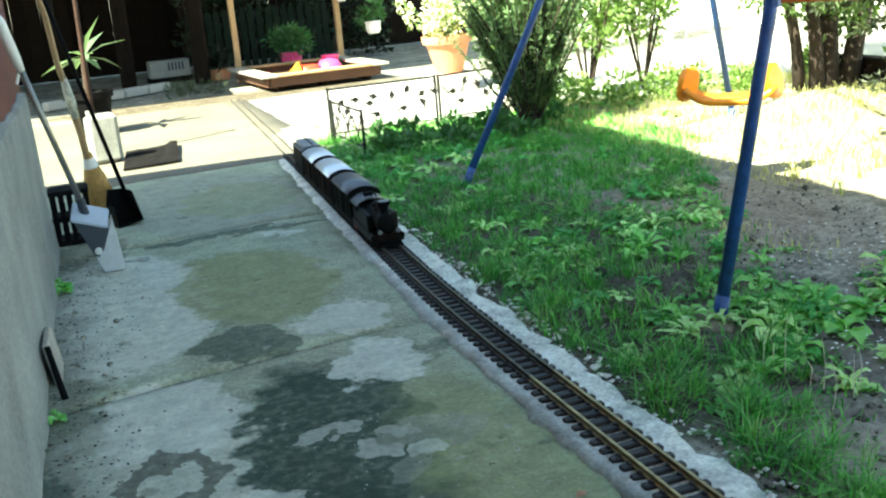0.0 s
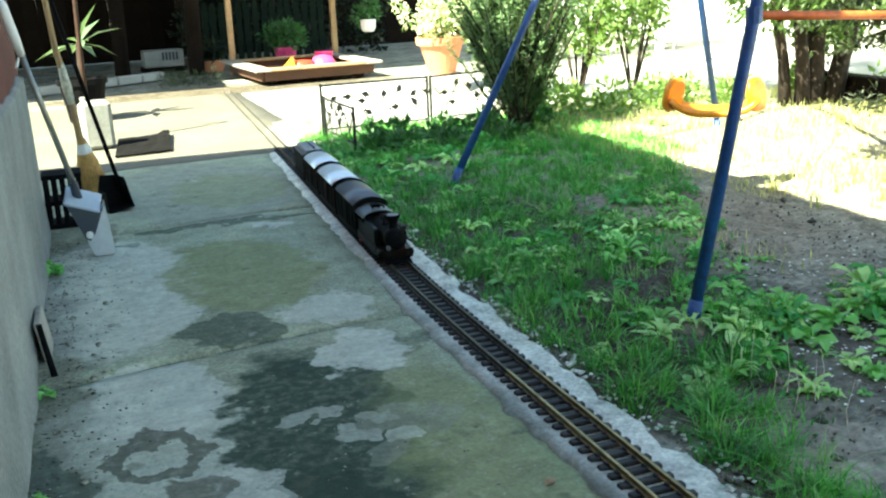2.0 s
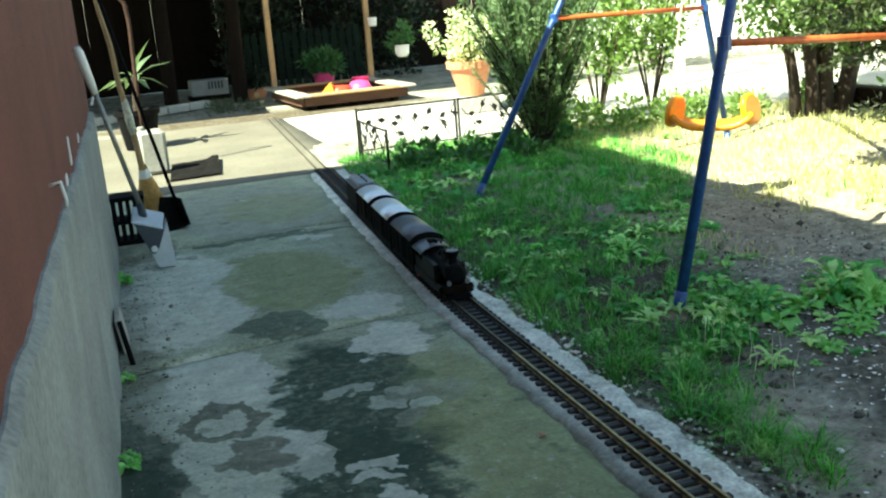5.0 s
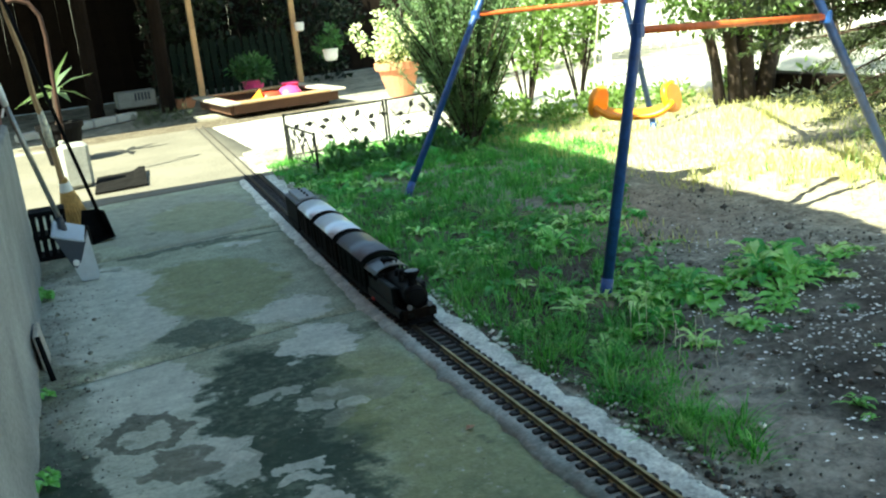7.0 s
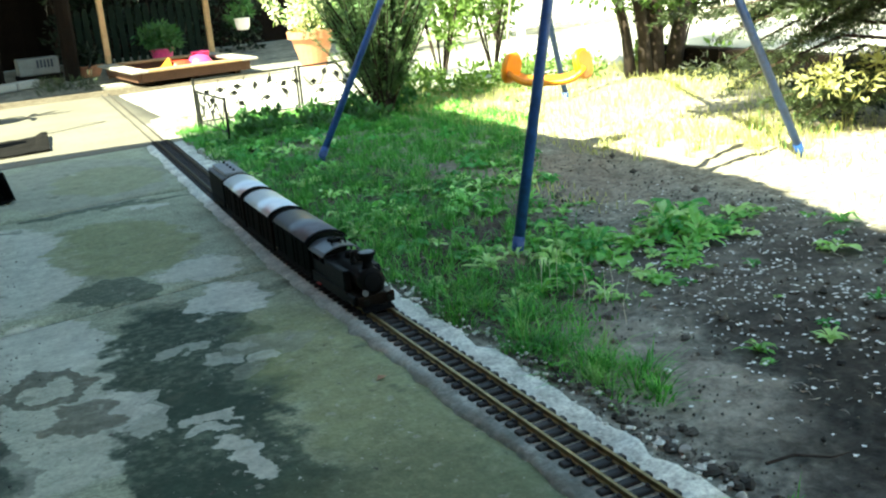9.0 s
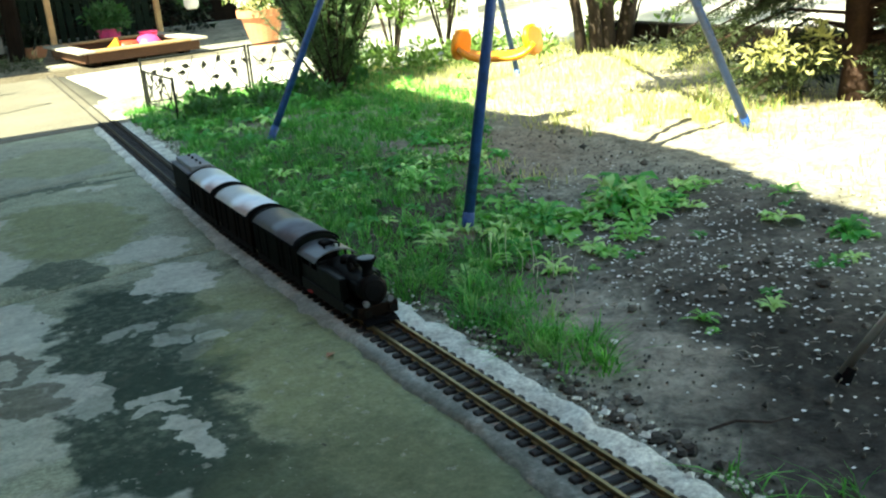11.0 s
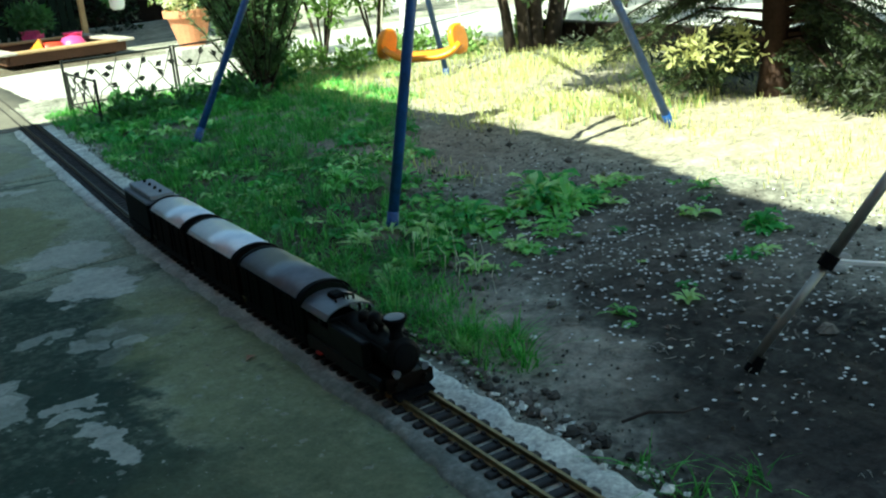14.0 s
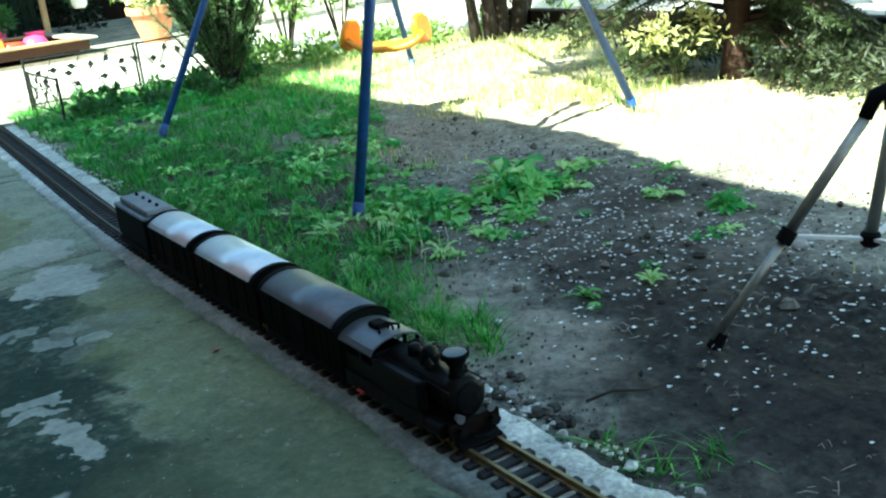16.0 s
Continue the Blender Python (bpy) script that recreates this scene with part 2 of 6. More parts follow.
HATCH_GREY = mat("dusty_grey_plate", (0.27, 0.28, 0.29), 0.55, 0.1, vary=0.15, scale=12, bump=0.1)
RED_PAINT = mat("signal_red", (0.45, 0.03, 0.02), 0.4)
BLUE = mat("blue_paint", (0.014, 0.062, 0.22), 0.4, vary=0.3, scale=15, bump=0.15)
ORANGE_BAR = mat("orange_red_paint", (0.62, 0.13, 0.03), 0.4, vary=0.25, scale=15, bump=0.1)
SEAT = mat("orange_yellow_plastic", (0.85, 0.30, 0.02), 0.35, vary=0.08, bump=0.05)
ROPE = mat("pale_rope", (0.6, 0.57, 0.45), 0.9, vary=0.3, scale=60)
WOOD = mat("pale_pine", (0.40, 0.26, 0.13), 0.7, vary=0.25, scale=6, bump=0.3)
WOOD_GREY = mat("weathered_grey_wood", (0.36, 0.33, 0.28), 0.8, vary=0.3, scale=8, bump=0.4)
# stained wood, darkened further to hold the shade on the sandbox boards
WOOD_RED = mat("reddish_stained_wood", (0.10, 0.045, 0.024), 0.7, vary=0.25, scale=6, bump=0.3)
# near-black, so the deep shade of the back corner sits in the colour
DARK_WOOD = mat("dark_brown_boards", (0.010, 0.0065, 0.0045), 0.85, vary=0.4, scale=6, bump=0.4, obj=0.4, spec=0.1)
SAND = mat("play_sand", (0.40, 0.22, 0.12), 0.95, vary=0.3, scale=20, bump=1.0)
PINK = mat("pink_plastic", (0.80, 0.07, 0.25), 0.4)
RED_TOY = mat("red_plastic", (0.65, 0.06, 0.03), 0.4)
ORANGE_TOY = mat("orange_plastic", (0.85, 0.32, 0.04), 0.4)
TERRA = mat("terracotta", (0.58, 0.25, 0.13), 0.85, vary=0.18, scale=5, bump=0.3)
WHITE = mat("white_plastic", (0.78, 0.78, 0.76), 0.45, vary=0.06, bump=0.05)
GREY_BLUE = mat("grey_blue_plastic", (0.035, 0.045, 0.065), 0.45, vary=0.1)
LIGHT_BLUE = mat("pale_grey_blue_plastic", (0.42, 0.48, 0.56), 0.4, vary=0.08)
STEEL = mat("brushed_steel_tube", (0.30, 0.29, 0.26), 0.4, 0.7, vary=0.15, scale=20, bump=0.05)
OLD_RAIL = mat("dull_grey_iron", (0.075, 0.068, 0.06), 0.7, 0.3, vary=0.4, scale=25, bump=0.3)
RUBBER = mat("dusty_rubber", (0.0075, 0.007, 0.0065), 0.9, vary=0.4, scale=12, bump=0.3, spec=0.1)
RUST = mat("rusty_iron", (0.045, 0.020, 0.012), 0.8, 0.3, vary=0.4, scale=25, bump=0.4)
STRAW = mat("broom_straw", (0.42, 0.25, 0.08), 0.8, vary=0.35, scale=40, bump=0.6, fine=150)
IRON = mat("black_wrought_iron", (0.02, 0.022, 0.02), 0.5, 0.5, vary=0.3)
BARK = mat("brown_bark", (0.036, 0.024, 0.017), 0.95, vary=0.5, scale=12, bump=1.0, fine=50)
EARTH_STONE = mat("earthy_stone", (0.20, 0.175, 0.125), 0.95, vary=0.4, scale=18, bump=0.6)
STONE = mat("grey_stone", (0.34, 0.33, 0.30), 0.9, vary=0.3, scale=20, bump=0.6)
WHITE_WALL = mat("white_render", (0.78, 0.77, 0.74), 0.9, vary=0.08, scale=2, bump=0.3)
GRASS = leafy("grass_blades", (0.050, 0.27, 0.045), 0.85, second=(0.20, 0.50, 0.085))
GRASS_PALE = leafy("pale_grass_blades", (0.20, 0.44, 0.13), 0.45, second=(0.34, 0.50, 0.20))
# dry grass, with the glare of full sun put into its pale colour
GRASS_DRY_SUN = leafy("dry_sunlit_blades", (0.50, 0.49, 0.22), 0.35)
WEED = leafy("broad_weed_leaves", (0.19, 0.46, 0.11), 0.6, 0.25, 0.38)
WEED_PALE = leafy("pale_weed_leaves", (0.40, 0.62, 0.24), 0.45, 0.25, 0.36)
WEED_DARK = leafy("deep_green_weed_leaves", (0.07, 0.30, 0.06), 0.5, 0.25, 0.42)
CONIFER = leafy("juniper_needles", (0.12, 0.20, 0.085), 0.5, 0.2)
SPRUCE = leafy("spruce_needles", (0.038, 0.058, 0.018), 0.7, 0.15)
SHRUB = leafy("shrub_leaves", (0.15, 0.24, 0.06), 0.4)
DARK_LEAF = leafy("dark_pot_leaves", (0.05, 0.14, 0.04), 0.4)
BLOSSOM = leafy("white_blossom", (0.72, 0.72, 0.55), 0.15, 0.3)
PETAL = mat("fallen_white_petals", (0.88, 0.88, 0.84), 0.8, vary=0.1, bump=0)


# ---- mesh helpers ----
class Shape:
    """Gathers vertices and faces for one mesh."""
    def __init__(self):
        self.v, self.f = [], []

    def poly(self, pts):
        k = len(self.v)
        self.v += [tuple(p) for p in pts]
        self.f.append(tuple(range(k, k + len(pts))))
        return self

    def tube(self, pts, radii, n=8, caps=True):
        pts = [Vector(p) for p in pts]
        if not hasattr(radii, "__len__"):
            radii = [radii] * len(pts)
        base = len(self.v)
        ref = Vector((0.31, 0.2, 0.93))
        for i, p in enumerate(pts):
            d = (pts[min(i + 1, len(pts) - 1)] - pts[max(i - 1, 0)]).normalized()
            if abs(d.dot(ref)) > 0.95:
                ref = Vector((1, 0.1, 0))
            a = d.cross(ref).normalized()
            b = d.cross(a)
            for j in range(n):
                w = 2 * math.pi * j / n
                self.v.append(tuple(p + (a * math.cos(w) + b * math.sin(w)) * radii[i]))
        for i in range(len(pts) - 1):
            for j in range(n):
                q, s = base + i * n + j, base + i * n + (j + 1) % n
                self.f.append((q, s, s + n, q + n))
        if caps:
            self.f.append(tuple(base + j for j in range(n))[::-1])
            self.f.append(tuple(base + (len(pts) - 1) * n + j for j in range(n)))
        return self

    def box(self, lo, hi, bevel=0.0, m=None):
        """A box with chamfered upright and level edges."""
        (x0, y0, z0), (x1, y1, z1) = lo, hi
        c = min(bevel, (x1 - x0) / 3, (y1 - y0) / 3, (z1 - z0) / 3)
        k = len(self.v)
        if c <= 0:
            pts = [(x, y, z) for z in (z0, z1) for x, y in ((x0, y0), (x1, y0), (x1, y1), (x0, y1))]
            fs = [(3, 2, 1, 0), (4, 5, 6, 7), (0, 1, 5, 4), (1, 2, 6, 5), (2, 3, 7, 6), (3, 0, 4, 7)]
        else:
            def ring(i, z):
                a, b, d, e = x0 + i, y0 + i, x1 - i, y1 - i
                return [(a + c, b, z), (d - c, b, z), (d, b + c, z), (d, e - c, z), (d - c, e, z), (a + c, e, z), (a, e - c, z), (a, b + c, z)]
            pts = ring(c, z0) + ring(0, z0 + c) + ring(0, z1 - c) + ring(c, z1)
            fs = [tuple(range(7, -1, -1)), tuple(range(24, 32))]
            for r in range(3):
                for j in range(8):
                    fs.append((r * 8 + j, r * 8 + (j + 1) % 8, r * 8 + 8 + (j + 1) % 8, r * 8 + 8 + j))
        if m is not None:
            pts = [tuple(m @ Vector(p)) for p in pts]
        self.v += pts
        self.f += [tuple(k + i for i in f) for f in fs]
        return self

    def lathe(self, profile, n=16, at=(0, 0, 0)):
        """Turn (radius, height) pairs about the upright axis."""
        k = len(self.v)
        for r, z in profile:
            for j in range(n):
                w = 2 * math.pi * j / n
                self.v.append((at[0] + r * math.cos(w), at[1] + r * math.sin(w), at[2] + z))
        for i in range(len(profile) - 1):
            for j in range(n):
                a, b = k + i * n + j, k + i * n + (j + 1) % n
                self.f.append((a, b, b + n, a + n))
        self.f.append(tuple(k + j for j in range(n))[::-1])
        self.f.append(tuple(k + (len(profile) - 1) * n + j for j in range(n)))
        return self

    def extrude(self, outline, axis, lo, hi):
        """Pull a flat outline of (a, b) pairs along x or y."""
        k, n = len(self.v), len(outline)
        for w in (lo, hi):
            for a, b in outline:
                self.v.append((w, a, b) if axis == "x" else (a, w, b))
        for j in range(n):
            self.f.append((k + j, k + (j + 1) % n, k + n + (j + 1) % n, k + n + j))
        self.f.append(tuple(range(k + n - 1, k - 1, -1)))
        self.f.append(tuple(range(k + n, k + 2 * n)))
        return self

    def mesh(self, name, material, smooth=False):
        me = bpy.data.meshes.new(name)
        me.from_pydata(self.v, [], self.f)
        me.materials.append(material)
        if smooth:
            me.polygons.foreach_set("use_smooth", [len(f) < 5 for f in self.f])
        me.update()
        return me


def part(name, shape, material, parent=None, label="", smooth=False):
    ob = new(name, shape.mesh(name, material, smooth))
    ob.parent = parent
    if label:
        tagged(ob, label)
    return ob


def thing(name, label, category, at=(0, 0, 0), turn=0.0, group="", kind=""):
    ob = new(name)
    ob.matrix_basis = pose(*at, 0, 0, turn)
    ob.empty_display_size = 0.05
    return tagged(ob, label, category, group, kind)


def whole(name, shape, material, label, category, group="", kind="", smooth=False, at=None):
    ob = part(name, shape, material, None, "", smooth)
    if at is not None:
        ob.matrix_basis = at
    return tagged(ob, label, category, group, kind)


def leaf(sh, p, d, up, length, width):
    """One folded leaf of two faces with a point, from p along d."""
    d, up = d.normalized(), up.normalized()
    s = d.cross(up)
    if s.length < 1e-3:
        s = Vector((1, 0, 0))
    s.normalize()
    q = s.cross(d)
    k = len(sh.v)
    mid = p + d * length * 0.5
    sh.v += [tuple(p), tuple(mid + s * width / 2 + q * width * 0.15), tuple(p + d * length - q * length * 0.12), tuple(mid - s * width / 2 + q * width * 0.15), tuple(mid)]
    sh.f += [(k, k + 1, k + 4), (k + 1, k + 2, k + 4), (k + 4, k + 2, k + 3), (k, k + 4, k + 3)]


def rnd_dir(rng):
    while True:
        v = Vector((rng.uniform(-1, 1), rng.uniform(-1, 1), rng.uniform(-1, 1)))
        if 0.05 < v.length < 1:
            return v.normalized()


def track_x(y):
    """The bend of the track across the yard."""
    if y < 2.4:
        return 0.9
    if y < 3.4:
        return 0.9 + 0.0275 * (y - 2.4) ** 2
    return 0.9275 + 0.055 * (y - 3.4)


def ground_z(x, y):
    """Lawn relief to the right of the track."""
    k = max(0.0, min(1.0, (x - 1.05) / 0.25))
    return k * (0.018 * noise.noise((x * 1.7, y * 1.7, 3.1)) + 0.010 * noise.noise((x * 6, y * 6, 1.7)) + 0.009 * noise.noise((x * 21, y * 21, 7)) + 0.006 * noise.noise((x * 47, y * 47, 9)))


# ---- ground and paving ----
def build_ground():
    sh = Shape()
    # the near garden as a fine grid inside one sheet that reaches far out
    xs = [-400, -60, -12, -2] + [1.0 + 0.016 * i for i in range(100)] + [2.6 + 0.05 * i for i in range(50)] + [5.4, 6, 8, 12, 60, 400]
    ys = [-400, -60, -10, -2] + [-0.4 + 0.05 * i for i in range(17)] + [0.45 + 0.016 * i for i in range(220)] + [4.0 + 0.06 * i for i in range(40)] + [7, 9, 12, 20, 60, 400]
    n = len(ys)
    for x in xs:
        for y in ys:
            z = -0.012
            if 1.0 < x < 5.0 and -0.4 < y < 6.4:
                z = -0.006 + ground_z(x, y)
            sh.v.append((x, y, z))
    for i in range(len(xs) - 1):
        for j in range(n - 1):
            sh.f.append((i * n + j, (i + 1) * n + j, (i + 1) * n + j + 1, i * n + j + 1))
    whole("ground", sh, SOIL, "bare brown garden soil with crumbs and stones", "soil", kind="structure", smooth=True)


def joint_skew(x):
    """The joints of the path run slightly askew."""
    return 0.16 * (max(-0.14, min(0.62, x)) - 0.36)


def slab_shape(x0, x1, y0, y1, top, seed, follow=False):
    """A concrete slab with slightly ragged edges and worn arrises."""
    sh = Shape()
    nx, ny = 24, max(6, int((y1 - y0) / 0.04))
    for i in range(nx + 1):
        for j in range(ny + 1):
            u, v = i / nx, j / ny
            y = y0 + (y1 - y0) * v
            x = x0 + (x1 + (track_x(y) - 0.9 if follow else 0) - x0) * u
            e = 0.008 * noise.noise((x * 9, y * 9, seed)) + 0.012 * noise.noise((x * 2.3, y * 2.3, seed + 5))
            if i in (0, nx):
                x += e
            if j in (0, ny):
                y += e
            if x0 < 0:
                y += joint_skew(x)
            z = top + 0.003 * noise.noise((x * 3, y * 3, seed + 2)) - (0.006 if i in (0, nx) or j in (0, ny) else 0)
            sh.v.append((x, y, z))
    m = ny + 1
    for i in range(nx):
        for j in range(ny):
            sh.f.append((i * m + j, (i + 1) * m + j, (i + 1) * m + j + 1, i * m + j + 1))
    rim = [i * m for i in range(nx + 1)] + [nx * m + j for j in range(1, m)] + [i * m + ny for i in range(nx - 1, -1, -1)] + [j for j in range(ny - 1, 0, -1)]
    k = len(sh.v)
    sh.v += [(sh.v[r][0], sh.v[r][1], top - 0.08) for r in rim]
    for q in range(len(rim)):
        w = (q + 1) % len(rim)
        sh.f.append((rim[q], k + q, k + w, rim[w]))
    return sh


def build_paving():
    pav = tagged(new("pavement"), "stained grey concrete slabs of the yard path, moss in patches", "pavement", kind="structure")
    for k, (a, b) in enumerate(((-3.0, -0.2), (-0.185, 2.78), (2.796, 4.20), (4.216, 5.55))):
        part("slab", slab_shape(-0.27, 0.822, a, b, 0.0, k * 7, True), CONCRETE, pav, smooth=True)
    far = tagged(new("pavement_far"), "pale sunlit concrete paving behind the lawn", "pavement", kind="structure")
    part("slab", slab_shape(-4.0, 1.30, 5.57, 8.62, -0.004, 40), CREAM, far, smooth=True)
    part("slab", slab_shape(1.312, 9.0, 6.05, 8.6, -0.004, 50), PALE, far, smooth=True)


def rail_run(track, side, prof, steps, metal, lb):
    """One length of rail section along the track."""
    sh = Shape()
    for y in steps:
        for a, z in prof:
            sh.v.append((track_x(y) + side * 0.0285 + a, y, z))
    q = len(prof)
    for j in range(len(steps) - 1):
        for i in range(q):
            sh.f.append((j * q + i, j * q + (i + 1) % q, (j + 1) * q + (i + 1) % q, (j + 1) * q + i))
    part("rail", sh, metal, track, lb)


def build_track():
    bed = Shape()
    ny = 260
    for j in range(ny + 1):
        y = -0.8 + 6.36 * j / ny
        c = track_x(y)
        r = 0.14 + 0.03 * noise.noise((y * 6, 1, 4)) + 0.02 * noise.noise((y * 19, 2, 4))
        q = 0.086 + 0.020 * noise.noise((y * 4, 7, 4)) + 0.016 * noise.noise((y * 17, 8, 4)) + 0.010 * noise.noise((y * 41, 8, 4))
        for u, z in ((-q - 0.006, -0.008), (-q, 0.0035), (-0.062, 0.006), (0.0, 0.0), (0.062, 0.003), (r - 0.03, 0.006 + 0.012 * noise.noise((y * 12, 5, 1))), (r, -0.03)):
            bed.v.append((c + u + 0.004 * noise.noise((y * 14, u * 30, 2)), y, z + 0.002 * noise.noise((y * 30, u * 40, 6))))
    for j in range(ny):
        for i in range(6):
            bed.f.append((j * 7 + i, j * 7 + i + 1, j * 7 + 8 + i, j * 7 + 7 + i))
    whole("track_bed", bed, MORTAR, "uneven strip of pale cement mortar under the rails", "track bed", kind="structure", smooth=True)
    track = thing("railway_track", "brass rails on dark brown plastic sleepers, straight then bending", "railway track")
    for side in (-1, 1):
        prof = [(-0.0055, 0.010), (0.0055, 0.010), (0.0055, 0.0125), (0.0018, 0.0135), (0.0018, 0.019), (0.0032, 0.020), (0.0032, 0.0235), (-0.0032, 0.0235), (-0.0032, 0.020), (-0.0018, 0.019), (-0.0018, 0.0135), (-0.0055, 0.0125)]
        for steps, metal, lb in (([-0.8 + 0.1 * i for i in range(32)], BRASS, "worn brass rail"), ([2.3 + 0.1 * i for i in range(34)], DULL_BRASS, "dark brass rail, tarnish and weak sky reflection in its colour"), ([5.6 + 0.15 * i for i in range(22)], OLD_RAIL, "dark weathered rail set in concrete")):
            rail_run(track, side, prof if metal is not OLD_RAIL else [(a * 0.8, z - 0.017) for a, z in prof], steps, metal, lb)
    one = Shape().box((-0.054, -0.0085, 0.0), (0.054, 0.0085, 0.0105), 0.002)
    for s in (-1, 1):
        for o in (-0.009, 0.009):
            one.box((s * 0.0285 + o - 0.003, -0.005, 0.009), (s * 0.0285 + o + 0.003, 0.005, 0.015), 0.001)
    me = one.mesh("sleeper", TIE)
    y = -0.79
    rng = random.Random(5)
    while y < 5.6:
        t = new("sleeper", me)
        t.parent = track
        t.matrix_basis = pose(track_x(y), y, 0.002 + rng.uniform(-0.001, 0.001), 0, 0, rng.uniform(-1.5, 1.5) - (3.1 if y > 3 else 0))
        y += 0.0365


# ---- house and boundaries ----
# the house wall stands slightly off the line of the track
WALL_LINE = Matrix.Translation((-0.142, 2.0, 0)) @ Matrix.Rotation(radians(-0.6), 4, "Z") @ Matrix.Translation((0.138, -2.0, 0))


def build_house():
    house = tagged(new("wall_west"), "red-brown rendered house wall over a grey cement plinth", "house wall", kind="structure")
    body = Shape().box((-5.0, -9.0, 0.0), (-0.155, 4.30, 2.95))
    part("wall", body, RED_WALL, house).matrix_basis = WALL_LINE
    pl = Shape()
    ny = 140
    for j in range(ny + 1):
        y = -4.0 + 8.32 * j / ny
        t = 0.585 + 0.02 * noise.noise((y * 5, 0, 1)) + 0.012 * noise.noise((y * 23, 3, 1))
        b = 0.012 * noise.noise((y * 4, 9, 1))
        for x, z in ((-0.125 + b * 0.5, -0.02), (-0.132 + b, 0.1), (-0.138 + b * 0.6, t - 0.012), (-0.150, t), (-0.17, t + 0.002)):
            pl.v.append((x, y, z))
    for j in range(ny):
        for i in range(4):
            pl.f.append((j * 5 + i, j * 5 + i + 1, j * 5 + 6 + i, j * 5 + 5 + i))
    pl.box((-4.9, 4.28, 0.0), (-0.14, 4.325, 0.585), 0.008)
    part("plinth", pl, PLINTH, house, "pale grey trowelled cement plinth").matrix_basis = WALL_LINE
    # unseen roof; stepped eaves and low ridge are shaped for its shadow edge
    for eave, y0, y1 in ((0.27, 1.40, 4.52), (0.235, 1.27, 1.395), (0.19, 1.13, 1.265), (0.14, 0.98, 1.125), (0.09, 0.80, 0.975), (0.05, -9.4, 0.795)):
        part("roof", Shape().extrude([(eave, 2.80), (eave, 2.88), (-2.6, 3.06), (-5.4, 2.88), (-5.4, 2.80), (-2.6, 2.80)], "y", y0, y1), ROOF, house)


def build_boundaries():
    fence = thing("board_fence", "dark brown vertical board fence with gaps in deep shade", "fence", (0, 13.0, 0))
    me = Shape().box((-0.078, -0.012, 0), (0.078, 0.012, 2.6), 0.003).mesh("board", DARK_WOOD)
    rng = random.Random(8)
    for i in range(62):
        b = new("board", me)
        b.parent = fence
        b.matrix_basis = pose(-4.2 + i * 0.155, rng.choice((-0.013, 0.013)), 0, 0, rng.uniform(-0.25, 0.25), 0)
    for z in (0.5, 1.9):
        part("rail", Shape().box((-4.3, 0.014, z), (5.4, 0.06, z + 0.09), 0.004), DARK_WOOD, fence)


build_ground()
build_paving()
build_track()
build_house()
build_boundaries()


# ---- the train ----
def wheel_shape(r, w=0.008):
    sh = Shape()
    k = 14
    for x, q in ((-w / 2, r), (w / 2, r * 0.97), (w / 2, r * 0.8), (w / 2 - 0.002, r * 0.75)):
        for j in range(k):
            a = 2 * math.pi * j / k
            sh.v.append((x, q * math.cos(a), q * math.sin(a)))
    for i in range(3):
        for j in range(k):
            sh.f.append((i * k + j, i * k + (j + 1) % k, (i + 1) * k + (j + 1) % k, (i + 1) * k + j))
    sh.f.append(tuple(range(3 * k, 4 * k)))
    sh.f.append(tuple(range(k - 1, -1, -1)))
    return sh


def arc_roof(w, rise, thick, length, z, lip=0.0):
    """A curved roof along y, centred on 0."""
    k = 16
    top = [(-w / 2 + w * i / k, z + rise * math.sin(math.pi * i / k) ** 0.6) for i in range(k + 1)]
    low = [(a, b - thick) for a, b in reversed(top)]
    return Shape().extrude(top + low, "y", -length / 2, length / 2)


def running_gear(car, length, r=0.017):
    for y in (-length * 0.28, length * 0.28):
        for s in (-1, 1):
            w = part("wheel", wheel_shape(r), SOOT, car)
            w.matrix_basis = pose(s * 0.0275, y, 0.0235 + r - 0.0005)
            f = part("axle_box", Shape().box((-0.006, -0.012, -0.008), (0.006, 0.012, 0.022), 0.002), BLACK, car)
            f.matrix_basis = pose(s * 0.038, y, 0.035)
        part("axle", Shape().tube([(-0.03, y, 0.0235 + r), (0.03, y, 0.0235 + r)], 0.003, 8), SOOT, car)
    part("underframe", Shape().box((-0.045, -length / 2, 0.034), (0.045, length / 2, 0.045), 0.002), BLACK, car)
    # added black bars carry the shade below the wagon and hide the rail
    for s in (-1, 1):
        part("sole_bar", Shape().box((s * 0.051 - 0.0035, -length / 2 + 0.004, 0.025), (s * 0.051 + 0.0035, length / 2 - 0.004, 0.0455), 0.0015), BLACK, car)
    for e in (-1, 1):
        part("coupler", Shape().box((-0.008, e * length / 2 - 0.012, 0.036), (0.008, e * length / 2 + 0.012, 0.042), 0.001).tube([(-0.018, e * (length / 2 + 0.014), 0.04), (0.018, e * (length / 2 + 0.014), 0.04)], 0.003, 6), BLACK, car)
        for s in (-1, 1):
            part("buffer", Shape().tube([(s * 0.032, e * length / 2, 0.055), (s * 0.032, e * (length / 2 + 0.012), 0.055), (s * 0.032, e * (length / 2 + 0.015), 0.055)], [0.004, 0.004, 0.008], 10), SOOT, car)


